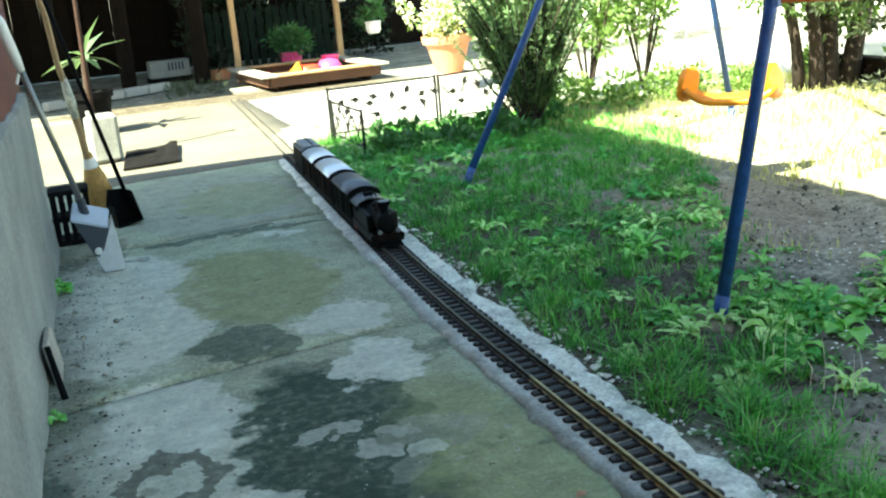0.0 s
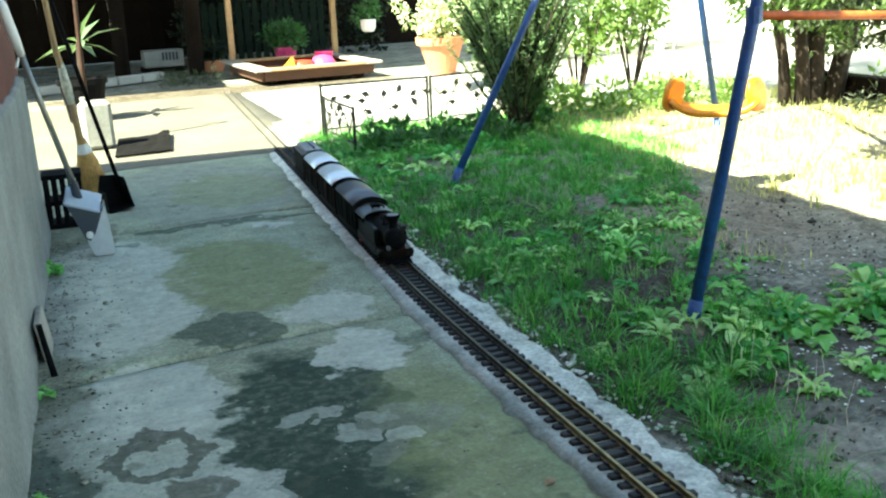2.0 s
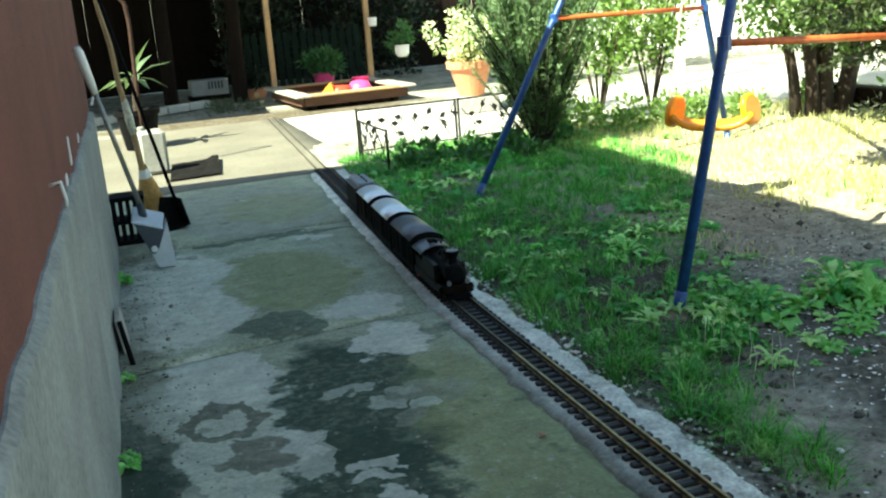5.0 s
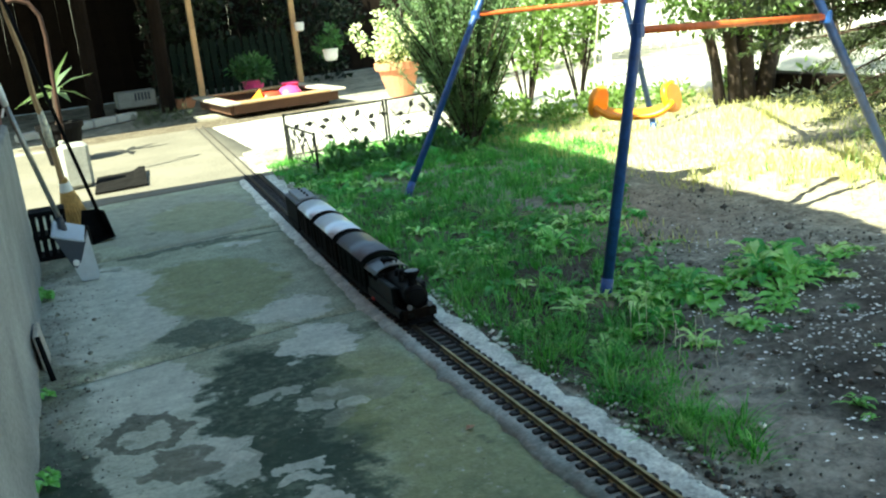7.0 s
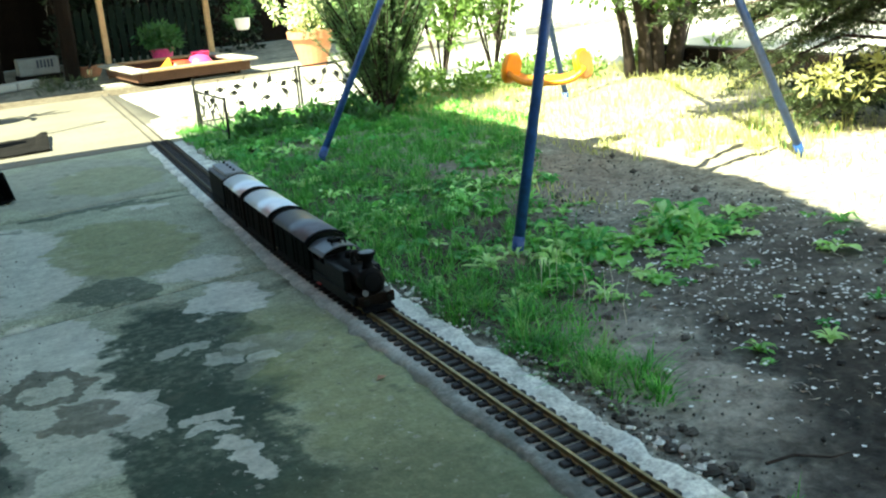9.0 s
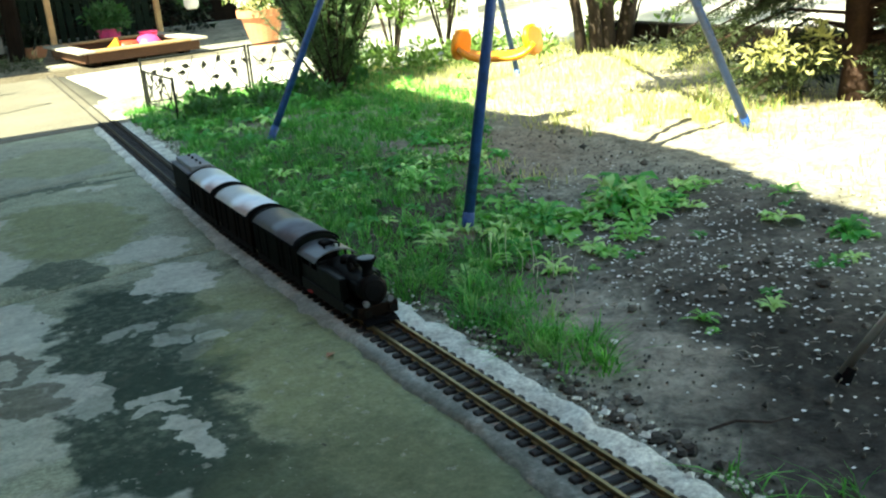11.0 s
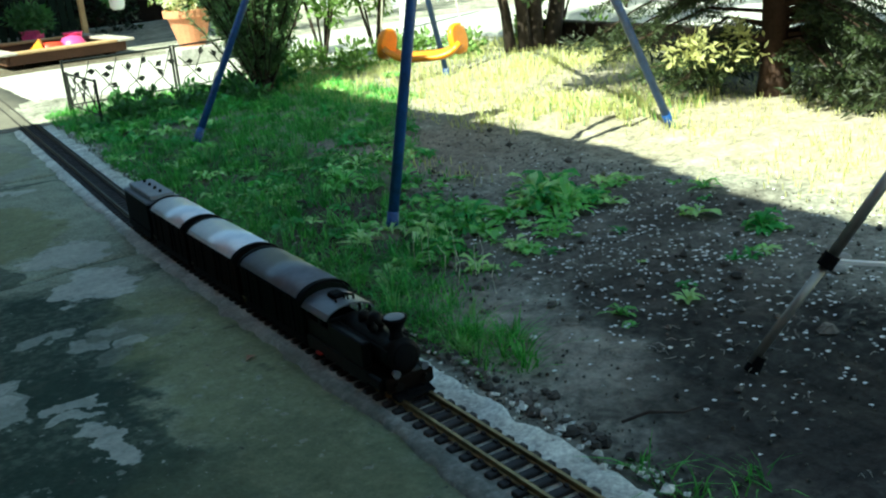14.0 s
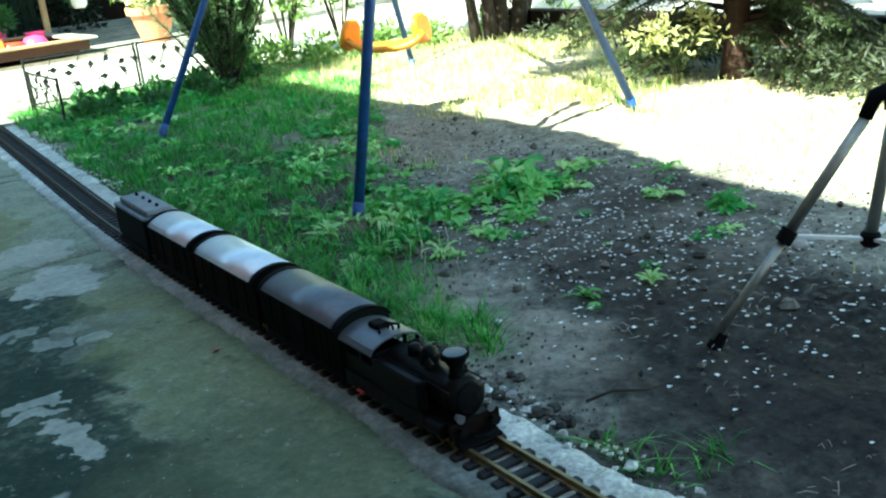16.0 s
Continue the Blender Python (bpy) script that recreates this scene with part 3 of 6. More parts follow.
def build_van(name, label, roof_mat, roof_label, side, length):
    car = thing(name, label, "model wagon")
    running_gear(car, length)
    L, w = length, 0.110
    z0, z1 = 0.046, 0.132
    part("body", Shape().box((-w / 2, -L / 2, z0), (w / 2, L / 2, z1), 0.0015), side, car)
    for s in (-1, 1):
        n = 14
        for i in range(n):
            y = -L / 2 + (i + 0.5) * L / n
            part("plank", Shape().box((-0.0012, -L / n * 0.46, z0 + 0.003), (0.0012, L / n * 0.46, z1 - 0.004), 0.0005), side, car).matrix_basis = pose(s * (w / 2 + 0.0008), y, 0)
        part("sliding_door", Shape().box((-0.002, -0.032, z0), (0.002, 0.032, z1 - 0.006), 0.001), side, car).matrix_basis = pose(s * (w / 2 + 0.0035), 0, 0)
        part("door_rail", Shape().box((-0.0015, -0.075, z1 - 0.006), (0.0015, 0.04, z1 - 0.002), 0.0005), BLACK, car).matrix_basis = pose(s * (w / 2 + 0.0045), 0, 0)
    ends = [(-w / 2, z1)] + [(-w / 2 + w * i / 8, z1 + 0.022 * math.sin(math.pi * i / 8) ** 0.8) for i in range(9)] + [(w / 2, z1)]
    part("gable", Shape().extrude(ends, "y", -L / 2, L / 2), side, car)
    part("roof", arc_roof(0.120, 0.026, 0.0035, L - 0.030, 0.132), roof_mat, car, roof_label, smooth=True).matrix_basis = pose(0, 0.004, 0)
    for e in (-1, 1):
        rim = part("roof_rim", arc_roof(0.123, 0.0275, 0.006, 0.013, 0.1325), BLACK, car, "black curved rim at the roof end")
        rim.matrix_basis = pose(0, e * (L / 2 - 0.0065), 0)
    for s in (-1, 1):
        part("gutter", Shape().box((-0.002, -L / 2 + 0.014, 0.1285), (0.002, L / 2 - 0.014, 0.1325), 0.0008), BLACK, car).matrix_basis = pose(s * 0.0595, 0, 0)
        for y in (-0.36, -0.18, 0.18, 0.36):
            part("stanchion", Shape().box((-0.0018, -0.003, z0), (0.0018, 0.003, z1 - 0.002), 0.0006), BLACK, car).matrix_basis = pose(s * (w / 2 + 0.003), y * L, 0)
    return car


def build_tail_wagon():
    car = thing("brake_wagon", "black tail wagon with raised deck and bolted hatch", "model wagon")
    running_gear(car, 0.26)
    part("body", Shape().box((-0.053, -0.13, 0.046), (0.053, 0.13, 0.135), 0.004), BLACK, car)
    part("roof_edge", Shape().box((-0.054, -0.135, 0.132), (0.054, 0.135, 0.140), 0.003), GREY_ROOF, car)
    hatch = part("hatch", Shape().box((-0.037, -0.120, 0.140), (0.037, 0.120, 0.156), 0.0025), HATCH_GREY, car, "raised grey roof hatch")
    for i in range(4):
        part("knob", Shape().lathe([(0.0045, 0), (0.005, 0.004), (0.003, 0.008)], 8, (0.004, -0.09 + i * 0.058, 0.156)), BLACK, hatch)
    return car


def build_loco():
    loco = thing("steam_locomotive", "black tank steam locomotive model with wide chimney and curved cab roof", "model locomotive")
    part("frame", Shape().box((-0.042, -0.02, 0.040), (0.042, 0.315, 0.056), 0.002), SOOT, loco)
    part("buffer_beam", Shape().box((-0.05, -0.026, 0.034), (0.05, -0.018, 0.062), 0.002), DARK_RED, loco, "dark brown front buffer beam")
    boiler = Shape()
    k = 20
    for y, r in ((-0.012, 0.0), (-0.012, 0.020), (-0.008, 0.033), (0.05, 0.034), (0.05, 0.032), (0.20, 0.032)):
        for j in range(k):
            a = 2 * math.pi * j / k
            boiler.v.append((r * math.cos(a), y, 0.093 + r * math.sin(a)))
    for i in range(5):
        for j in range(k):
            boiler.f.append((i * k + j, (i + 1) * k + j, (i + 1) * k + (j + 1) % k, i * k + (j + 1) % k))
    part("boiler", boiler, SOOT, loco, smooth=True)
    part("smokebox_door", Shape().tube([(0, -0.012, 0.093), (0, -0.016, 0.093), (0, -0.019, 0.093)], [0.027, 0.025, 0.012], 18), BLACK, loco)
    part("chimney", Shape().lathe([(0.016, 0.0), (0.013, 0.006), (0.012, 0.018), (0.0145, 0.022), (0.021, 0.034), (0.024, 0.038), (0.024, 0.043), (0.020, 0.0435), (0.018, 0.036), (0.005, 0.034)], 20, (0, 0.022, 0.122)), BLACK, loco, "flared black chimney with open top", smooth=True)
    # a grey disc makes the chimney mouth lighter inside
    part("chimney_disc", Shape().lathe([(0.0195, 0.0), (0.0195, 0.003), (0.012, 0.0042), (0.001, 0.0045)], 18, (0, 0.022, 0.1625)), GREY_ROOF, loco, "dull grey disc in the chimney mouth")
    part("bell", Shape().lathe([(0.009, 0), (0.008, 0.008), (0.004, 0.014), (0.002, 0.018)], 12, (-0.012, 0.085, 0.120)), SOOT, loco)
    part("steam_dome", Shape().lathe([(0.017, 0), (0.016, 0.016), (0.013, 0.026), (0.006, 0.031), (0.001, 0.032)], 16, (0, 0.10, 0.121)), SOOT, loco, smooth=True)
    part("sand_dome", Shape().lathe([(0.013, 0), (0.013, 0.012), (0.010, 0.018), (0.001, 0.021)], 16, (0, 0.145, 0.122)), SOOT, loco, smooth=True)
    for s in (-1, 1):
        part("side_tank", Shape().box((s * 0.043 - 0.010, 0.065, 0.058), (s * 0.043 + 0.010, 0.205, 0.112), 0.003), SOOT, loco)
        part("handrail", Shape().tube([(s * 0.036, -0.005, 0.112), (s * 0.036, 0.19, 0.116)], 0.0012, 6), SOOT, loco)
        part("cylinder", Shape().tube([(s * 0.045, 0.005, 0.045), (s * 0.045, 0.05, 0.045)], 0.013, 12), SOOT, loco)
        part("coupling_rod", Shape().box((s * 0.047 - 0.002, 0.07, 0.032), (s * 0.047 + 0.002, 0.24, 0.038), 0.001), STEEL, loco, "bare steel coupling rod")
        for y in (0.085, 0.155, 0.225):
            w = part("driving_wheel", wheel_shape(0.022), DARK_RED, loco)
            w.matrix_basis = pose(s * 0.0275, y, 0.0445)
        part("headlamp", Shape().tube([(s * 0.03, -0.022, 0.071), (s * 0.03, -0.034, 0.071)], [0.006, 0.008], 12), GREY_ROOF, loco, "small round grey headlamp")
        part("buffer", Shape().tube([(s * 0.032, -0.026, 0.050), (s * 0.032, -0.042, 0.050), (s * 0.032, -0.045, 0.050)], [0.004, 0.004, 0.0095], 12), SOOT, loco)
        # added plate, black for the shade below the running gear
        part("valance", Shape().box((s * 0.051 - 0.003, 0.055, 0.028), (s * 0.051 + 0.003, 0.315, 0.058), 0.0015), SOOT, loco)
        part("step", Shape().box((s * 0.056 - 0.004, 0.245, 0.030), (s * 0.056 + 0.004, 0.268, 0.034), 0.001), RED_PAINT, loco, "small red cab step")
    part("pilot", Shape().extrude([(-0.026, 0.034), (-0.05, 0.026), (-0.05, 0.022), (-0.026, 0.024)], "x", -0.04, 0.04), BLACK, loco)
    part("coupler_loop", Shape().tube([(-0.016, -0.046, 0.04), (-0.018, -0.062, 0.04), (0.0, -0.068, 0.04), (0.018, -0.062, 0.04), (0.016, -0.046, 0.04)], 0.0025, 6), BLACK, loco)
    cab = Shape()
    for s in (-1, 1):
        cab.box((s * 0.047 - 0.002, 0.205, 0.056), (s * 0.047 + 0.002, 0.315, 0.092), 0.001)
        for y in (0.205, 0.25, 0.308):
            cab.box((s * 0.047 - 0.002, y, 0.09), (s * 0.047 + 0.002, y + 0.010, 0.123), 0.001)
    cab.box((-0.047, 0.203, 0.056), (0.047, 0.207, 0.119), 0.001)
    cab.box((-0.047, 0.312, 0.056), (0.047, 0.316, 0.110), 0.001)
    part("cab", cab, SOOT, loco)
    roof = part("cab_roof", arc_roof(0.112, 0.022, 0.0035, 0.115, 0.119), GREY_ROOF, loco, "curved dark grey cab roof")
    roof.matrix_basis = pose(0, 0.262, 0)
    vent = part("roof_vent", Shape().box((-0.014, -0.016, 0.138), (0.014, 0.016, 0.150), 0.003), BLACK, roof)
    hook = [(-0.016, -0.030, 0.139), (-0.016, -0.030, 0.150), (0.010, -0.034, 0.152), (0.022, -0.034, 0.147), (0.022, -0.034, 0.139)]
    part("roof_hook", Shape().tube(hook, 0.0028, 6), BLACK, roof, "black bent hook on the cab roof")
    part("whistle", Shape().tube([(0.006, -0.024, 0.138), (0.006, -0.024, 0.153), (0.006, -0.036, 0.155), (0.006, -0.042, 0.143)], 0.0022, 6), BLACK, roof)
    shorten_nose(loco)
    return loco


def shorten_nose(loco):
    """Draw in the parts ahead of the smokebox, short ones kept whole."""
    k = 0.6
    for ob in loco.children:
        at = ob.matrix_basis.translation.y
        ys = [v.co.y + at for v in ob.data.vertices]
        mid = (min(ys) + max(ys)) / 2
        for v in ob.data.vertices:
            if max(ys) - min(ys) < 0.04 and mid < 0:
                v.co.y -= mid * (1 - k)
            elif v.co.y + at < 0:
                v.co.y = (v.co.y + at) * k - at


LOCO = build_loco()
VAN_GREY = build_van("covered_wagon", "dark covered wagon with curved dark grey roof", GREY_ROOF, "smooth dark grey roof", DARK_GREEN, 0.335)
VAN_SILVER = build_van("covered_wagon", "brown covered wagon with curved silver roof", SILVER_ROOF, "bright silver grey roof", DARK_RED, 0.335)
VAN_SILVER_B = build_van("covered_wagon", "brown covered wagon with curved silver roof", SILVER_ROOF, "bright silver grey roof", DARK_RED, 0.30)
TAIL = build_tail_wagon()


# ---- the lawn ----
def dirt_edge(y):
    """Where the grass strip beside the track gives way to bare soil."""
    pts = ((-1.0, 1.02), (0.7, 1.02), (0.95, 1.10), (1.25, 1.03), (1.5, 1.20), (1.7, 1.30), (2.1, 1.42), (2.5, 1.62), (2.9, 1.85), (3.3, 2.0), (3.7, 2.2), (4.1, 2.4), (4.5, 2.75), (7, 2.9))
    for (a, p), (b, q) in zip(pts, pts[1:]):
        if a <= y <= b:
            return p + (q - p) * (y - a) / (b - a)
    return 1.0


def blade(sh, x, y, z, h, lean, az, w):
    c, s = math.cos(az), math.sin(az)
    k = len(sh.v)
    bx, by = -s * w / 2, c * w / 2
    sh.v += [(x - bx, y - by, z - 0.004), (x + bx, y + by, z - 0.004),
             (x + c * lean * 0.35 + bx * 0.8, y + s * lean * 0.35 + by * 0.8, z + h * 0.6), (x + c * lean * 0.35 - bx * 0.8, y + s * lean * 0.35 - by * 0.8, z + h * 0.6),
             (x + c * lean, y + s * lean, z + h)]
    sh.f += [(k, k + 1, k + 2, k + 3), (k + 3, k + 2, k + 4)]


def build_grass():
    rng = random.Random(21)
    green, pale, dry = Shape(), Shape(), Shape()

    def tuft(x, y, count, r, h0, splay=1.0):
        sh = pale if rng.random() < 0.09 else green
        lean_to = rng.uniform(0, 6.283)
        for q in range(count):
            a = rng.uniform(0, 6.283)
            u = rng.random() ** 0.7
            px, py = x + math.cos(a) * r * u, y + math.sin(a) * r * u
            if px < track_x(py) + 0.125 or px < 1.0:
                continue
            h = h0 * rng.uniform(0.35, 1.2) * (1.1 - 0.4 * u)
            az = a + rng.uniform(-1.2, 1.2) if rng.random() < 0.65 else lean_to + rng.uniform(-0.4, 0.4)
            blade(sh, px, py, ground_z(px, py) - 0.004, h * (1 - 0.25 * splay * u), h * (0.3 + 1.1 * u * splay) * rng.uniform(0.5, 1.5), az, rng.uniform(0.0016, 0.0042))

    # ragged clumps where the lawn thins out along the track
    for x, y, r in ((1.13, 1.52, 0.06), (1.18, 1.47, 0.06), (1.09, 1.60, 0.05), (1.15, 1.66, 0.06), (1.22, 1.58, 0.06), (1.14, 1.78, 0.06), (1.15, 1.90, 0.07), (1.24, 1.97, 0.07), (1.2, 2.3, 0.10), (1.3, 2.55, 0.11), (1.3, 2.15, 0.08), (1.13, 2.12, 0.06), (1.57, 2.36, 0.06), (1.62, 2.45, 0.07), (1.53, 2.28, 0.05)):
        for q in range(7):
            tuft(rng.gauss(x, r * 0.6), rng.gauss(y, r * 0.6), rng.randint(18, 34), 0.030, rng.uniform(0.035, 0.082), 1.5)
    for x, y in ((1.03, 0.92), (1.06, 0.86), (1.09, 0.90), (1.19, 0.84), (1.14, 0.80), (1.05, 0.98)):
        for q in range(2):
            tuft(rng.gauss(x, 0.018), rng.gauss(y, 0.018), rng.randint(8, 14), 0.028, rng.uniform(0.028, 0.060), 1.8)
    # patches of taller and shorter grass with bare soil between them
    n = 0
    while n < 1250:
        y = rng.uniform(1.75, 6.0)
        x = rng.uniform(1.0, 2.9)
        lim = dirt_edge(y) + 0.25 * noise.noise((x * 3, y * 3, 8))
        if x > lim or x < track_x(y) + 0.13:
            continue
        d = 0.45 + 1.1 * noise.noise((x * 2.2, y * 2.2, 5)) + 0.9 * noise.noise((x * 8, y * 8, 2)) + (0.35 if y > 3.6 else 0.0)
        if rng.random() > d + 0.1:
            continue
        lush = max(0.0, min(1.4, d))
        tuft(x, y, rng.randint(14, 40), rng.uniform(0.02, 0.06), rng.uniform(0.022, 0.060) * (0.7 + 0.75 * lush), rng.uniform(0.7, 1.6))
        n += 1
    for q in range(7000):
        y = rng.uniform(1.8, 6.0)
        x = rng.uniform(1.0, 2.9)
        if x > dirt_edge(y) + 0.12 or x < track_x(y) + 0.13 or noise.noise((x * 6, y * 6, 14)) < -0.12:
            continue
        blade(green, x, y, ground_z(x, y) - 0.004, rng.uniform(0.010, 0.03), rng.uniform(0.005, 0.03), rng.uniform(0, 6.283), rng.uniform(0.003, 0.006))
    n = 0
    while n < 15000:
        x, y = rng.uniform(1.9, 5.0), rng.uniform(0.4, 6.1)
        sunny = x > 2.45
        d = 0.12 + 0.8 * noise.noise((x * 1.8, y * 1.8, 11)) + (0.45 if sunny and y > 3.4 else 0) - (0.4 if not sunny else 0)
        if rng.random() > d:
            continue
        h = rng.uniform(0.012, 0.05) * (1.3 if y > 4.2 else 0.8)
        blade(dry, x, y, ground_z(x, y) - 0.004, h, rng.uniform(0.1, 0.8) * h, rng.uniform(0, 6.283), rng.uniform(0.003, 0.006))
        n += 1
    for q in range(70):
        x, y = rng.gauss(3.1, 0.22), rng.gauss(3.25, 0.22)
        for w in range(14):
            h = rng.uniform(0.03, 0.085)
            a = rng.uniform(0, 6.283)
            blade(dry if w % 7 else green, x + rng.gauss(0, 0.015), y + rng.gauss(0, 0.015), ground_z(x, y) - 0.004, h, h * rng.uniform(0.2, 0.9), a, rng.uniform(0.003, 0.006))
    whole("grass", green, GRASS, "lush green unmown grass beside the track", "grass", kind="stuff")
    whole("pale_grass", pale, GRASS_PALE, "pale yellow-green grass tufts among the lawn", "grass", kind="stuff")
    whole("dry_grass", dry, GRASS_DRY_SUN, "short yellow-green grass in the sun", "grass", kind="stuff")


def rosette(rng, n, length, width, rise, narrow=False):
    """Leaves that spring from one crown, broad on stalks or long and narrow."""
    sh = Shape()
    sh.v.append((0, 0, 0.002))
    outline = ((0.25, 0.30, 0.0), (0.5, 0.5, 0.2), (0.78, 0.36, 0.6), (1.0, 0.0, 1.0)) if narrow else ((0.35, 0.10, 0.0), (0.58, 0.5, 0.25), (0.82, 0.42, 0.6), (1.0, 0.0, 0.95))
    turn = rng.uniform(0, 6.283)
    for i in range(n):
        a = turn + i * 2.4 + rng.uniform(-0.5, 0.5)
        el = math.atan(rng.uniform(0.1, rise))
        L = length * rng.uniform(0.45, 1.2)
        w = width * rng.uniform(0.7, 1.2)
        d = Vector((math.cos(a), math.sin(a), 0))
        s = Vector((-d.y, d.x, 0))
        k = len(sh.v)
        x, z, last = 0.0, 0.002, 0.0
        droop = rng.uniform(0.2, 0.9)
        for u, hw, drop in outline:
            e = el * (1 - drop) - droop * drop
            x += L * (u - last) * math.cos(e); z += L * (u - last) * math.sin(e); last = u
            c = d * x + Vector((0, 0, max(z, 0.003)))
            if hw:
                tw = rng.uniform(-0.18, 0.18)
                sh.v += [tuple(c + s * hw * w + Vector((0, 0, w * (0.16 + tw)))), tuple(c), tuple(c - s * hw * w + Vector((0, 0, w * (0.16 - tw))))]
            else:
                sh.v.append(tuple(c))
        sh.f += [(0, k, k + 1), (0, k + 1, k + 2)]
        for j in (0, 3):
            sh.f += [(k + j + 1, k + j, k + j + 3, k + j + 4), (k + j + 2, k + j + 1, k + j + 4, k + j + 5)]
        sh.f += [(k + 7, k + 6, k + 9), (k + 8, k + 7, k + 9)]
    return sh


def build_weeds():
    rng = random.Random(33)
    paints = (WEED, WEED_PALE, WEED_DARK, WEED, WEED_DARK, WEED, WEED_PALE)
    def kind(shape, k):
        return shape.mesh("weed", paints[k]), shape, paints[k]

    low = [kind(rosette(rng, rng.randint(7, 12), 0.045 + 0.008 * k, 0.022 + 0.003 * k, 0.9), k) for k in range(7)]
    star = [kind(rosette(rng, rng.randint(9, 14), 0.085 + 0.012 * k, 0.020 + 0.002 * k, 1.6, True), k) for k in range(4)]
    tall = [kind(rosette(rng, 16, 0.125, 0.036, 3.0), k) for k in range(3)]
    drifts = {paint: Shape() for paint in (WEED, WEED_PALE, WEED_DARK)}

    def put(name, plant, x, y, s, label, group):
        m = Matrix.Translation((x, y, ground_z(x, y) - 0.006)) @ Matrix.Rotation(rng.uniform(0, 6.28), 4, "Z") @ Matrix.Rotation(rng.uniform(-0.15, 0.15), 4, "X") @ Matrix.Diagonal((s, s, s * rng.uniform(0.8, 1.25), 1))
        mesh, shape, paint = plant
        if y > 2.95 or y < 2.95 and x < 1.5 and s < 0.62:
            sh = drifts[paint]
            k = len(sh.v)
            sh.v += [tuple(m @ Vector(p)) for p in shape.v]
            sh.f += [tuple(k + i for i in f) for f in shape.f]
            return
        ob = new(name, mesh)
        ob.matrix_basis = m
        tagged(ob, label, "weed", group)

    low_label, star_label = "low broad-leaved green weed growing in the soil", "spreading weed with long narrow green leaves"
    # broad leaves scattered through the lawn
    n = 0
    while n < 230:
        y = rng.uniform(1.95, 5.7)
        x = rng.uniform(track_x(y) + 0.17, dirt_edge(y) + 0.08)
        if rng.random() > 0.55 + 1.1 * noise.noise((x * 2.6, y * 2.6, 31)):
            continue
        if rng.random() < 0.80:
            put("weed", rng.choice(low), x, y, rng.uniform(0.45, 1.05), low_label, "weeds in the lawn")
        else:
            put("weed", rng.choice(star), x, y, rng.uniform(0.45, 0.95), star_label, "weeds in the lawn")
        n += 1
    # leafy drifts round the swing foot and out over the bare soil: x, y, spread, count, size
    for x, y, r, count, size in ((1.53, 2.40, 0.05, 9, 0.9), (1.60, 2.29, 0.06, 11, 1.0), (1.66, 2.42, 0.06, 7, 0.9), (1.71, 2.31, 0.05, 8, 0.9), (1.78, 2.22, 0.05, 7, 0.8), (1.55, 2.06, 0.07, 6, 0.75), (1.66, 1.95, 0.06, 7, 0.75), (1.52, 1.93, 0.05, 5, 0.7), (1.85, 2.30, 0.07, 10, 1.0), (1.95, 2.33, 0.07, 12, 1.1), (2.01, 2.24, 0.07, 9, 1.0),
                                 (2.13, 2.30, 0.06, 7, 0.9), (1.88, 2.05, 0.10, 8, 0.7), (1.94, 2.86, 0.04, 3, 1.0), (2.30, 2.32, 0.04, 3, 0.7), (2.34, 2.10, 0.05, 4, 0.75), (2.17, 1.67, 0.03, 5, 0.95), (2.03, 1.52, 0.03, 3, 0.6), (1.51, 1.48, 0.03, 3, 0.6), (1.65, 1.47, 0.02, 2, 0.6), (2.1, 1.9, 0.14, 7, 0.5), (1.8, 1.75, 0.2, 8, 0.4),
                                 (1.40, 4.75, 0.10, 11, 1.3), (1.45, 5.05, 0.12, 11, 1.2), (1.68, 3.51, 0.09, 7, 0.9), (1.98, 3.68, 0.08, 6, 0.9), (1.40, 3.14, 0.09, 7, 0.9), (1.50, 2.87, 0.09, 8, 0.9), (1.75, 4.75, 0.12, 9, 1.2), (1.62, 5.3, 0.15, 10, 1.2), (2.1, 5.1, 0.2, 10, 1.2), (1.34, 2.48, 0.07, 7, 0.7), (1.75, 3.1, 0.15, 10, 0.7)):
        for q in range(max(2, round(count * 0.62))):
            px, py = rng.gauss(x, r * 1.15), rng.gauss(y, r * 1.15)
            if px < track_x(py) + 0.16:
                continue
            if rng.random() < 0.6:
                put("weed", rng.choice(low), px, py, size * rng.uniform(0.5, 1.25), low_label, "weeds in the lawn")
            else:
                put("weed", rng.choice(star), px, py, size * rng.uniform(0.4, 1.1), star_label, "weeds in the lawn")
    for x, y, s in ((1.94, 2.36, 0.95), (1.99, 2.27, 0.8), (1.90, 2.28, 0.75), (2.03, 2.36, 0.75), (1.56, 2.36, 0.6), (1.62, 2.27, 0.6), (2.17, 1.665, 0.6), (1.71, 2.38, 0.5), (1.97, 2.42, 0.85)):
        put("tall_weed", rng.choice(tall), x, y, s, "bushy upright weed with long green leaves", "tall weeds in the soil")
    for i in range(22):
        put("weed", low[5], rng.uniform(1.5, 3.2), rng.uniform(5.2, 6.0), rng.uniform(0.8, 1.4), low_label, "weeds in the lawn")
    for x, y, s in ((-0.11, 3.74, 0.9), (-0.105, 3.70, 0.7), (-0.105, 2.66, 0.55), (-0.11, 2.1, 0.7), (-0.10, 2.14, 0.5)):
        ob = new("wall_weed", low[3][0])
        ob.matrix_basis = WALL_LINE @ Matrix.Translation((x, y, 0.002)) @ Matrix.Diagonal((s, s, s * 1.3, 1))
        tagged(ob, "small green weed at the foot of the wall", "weed", "weeds by the wall")
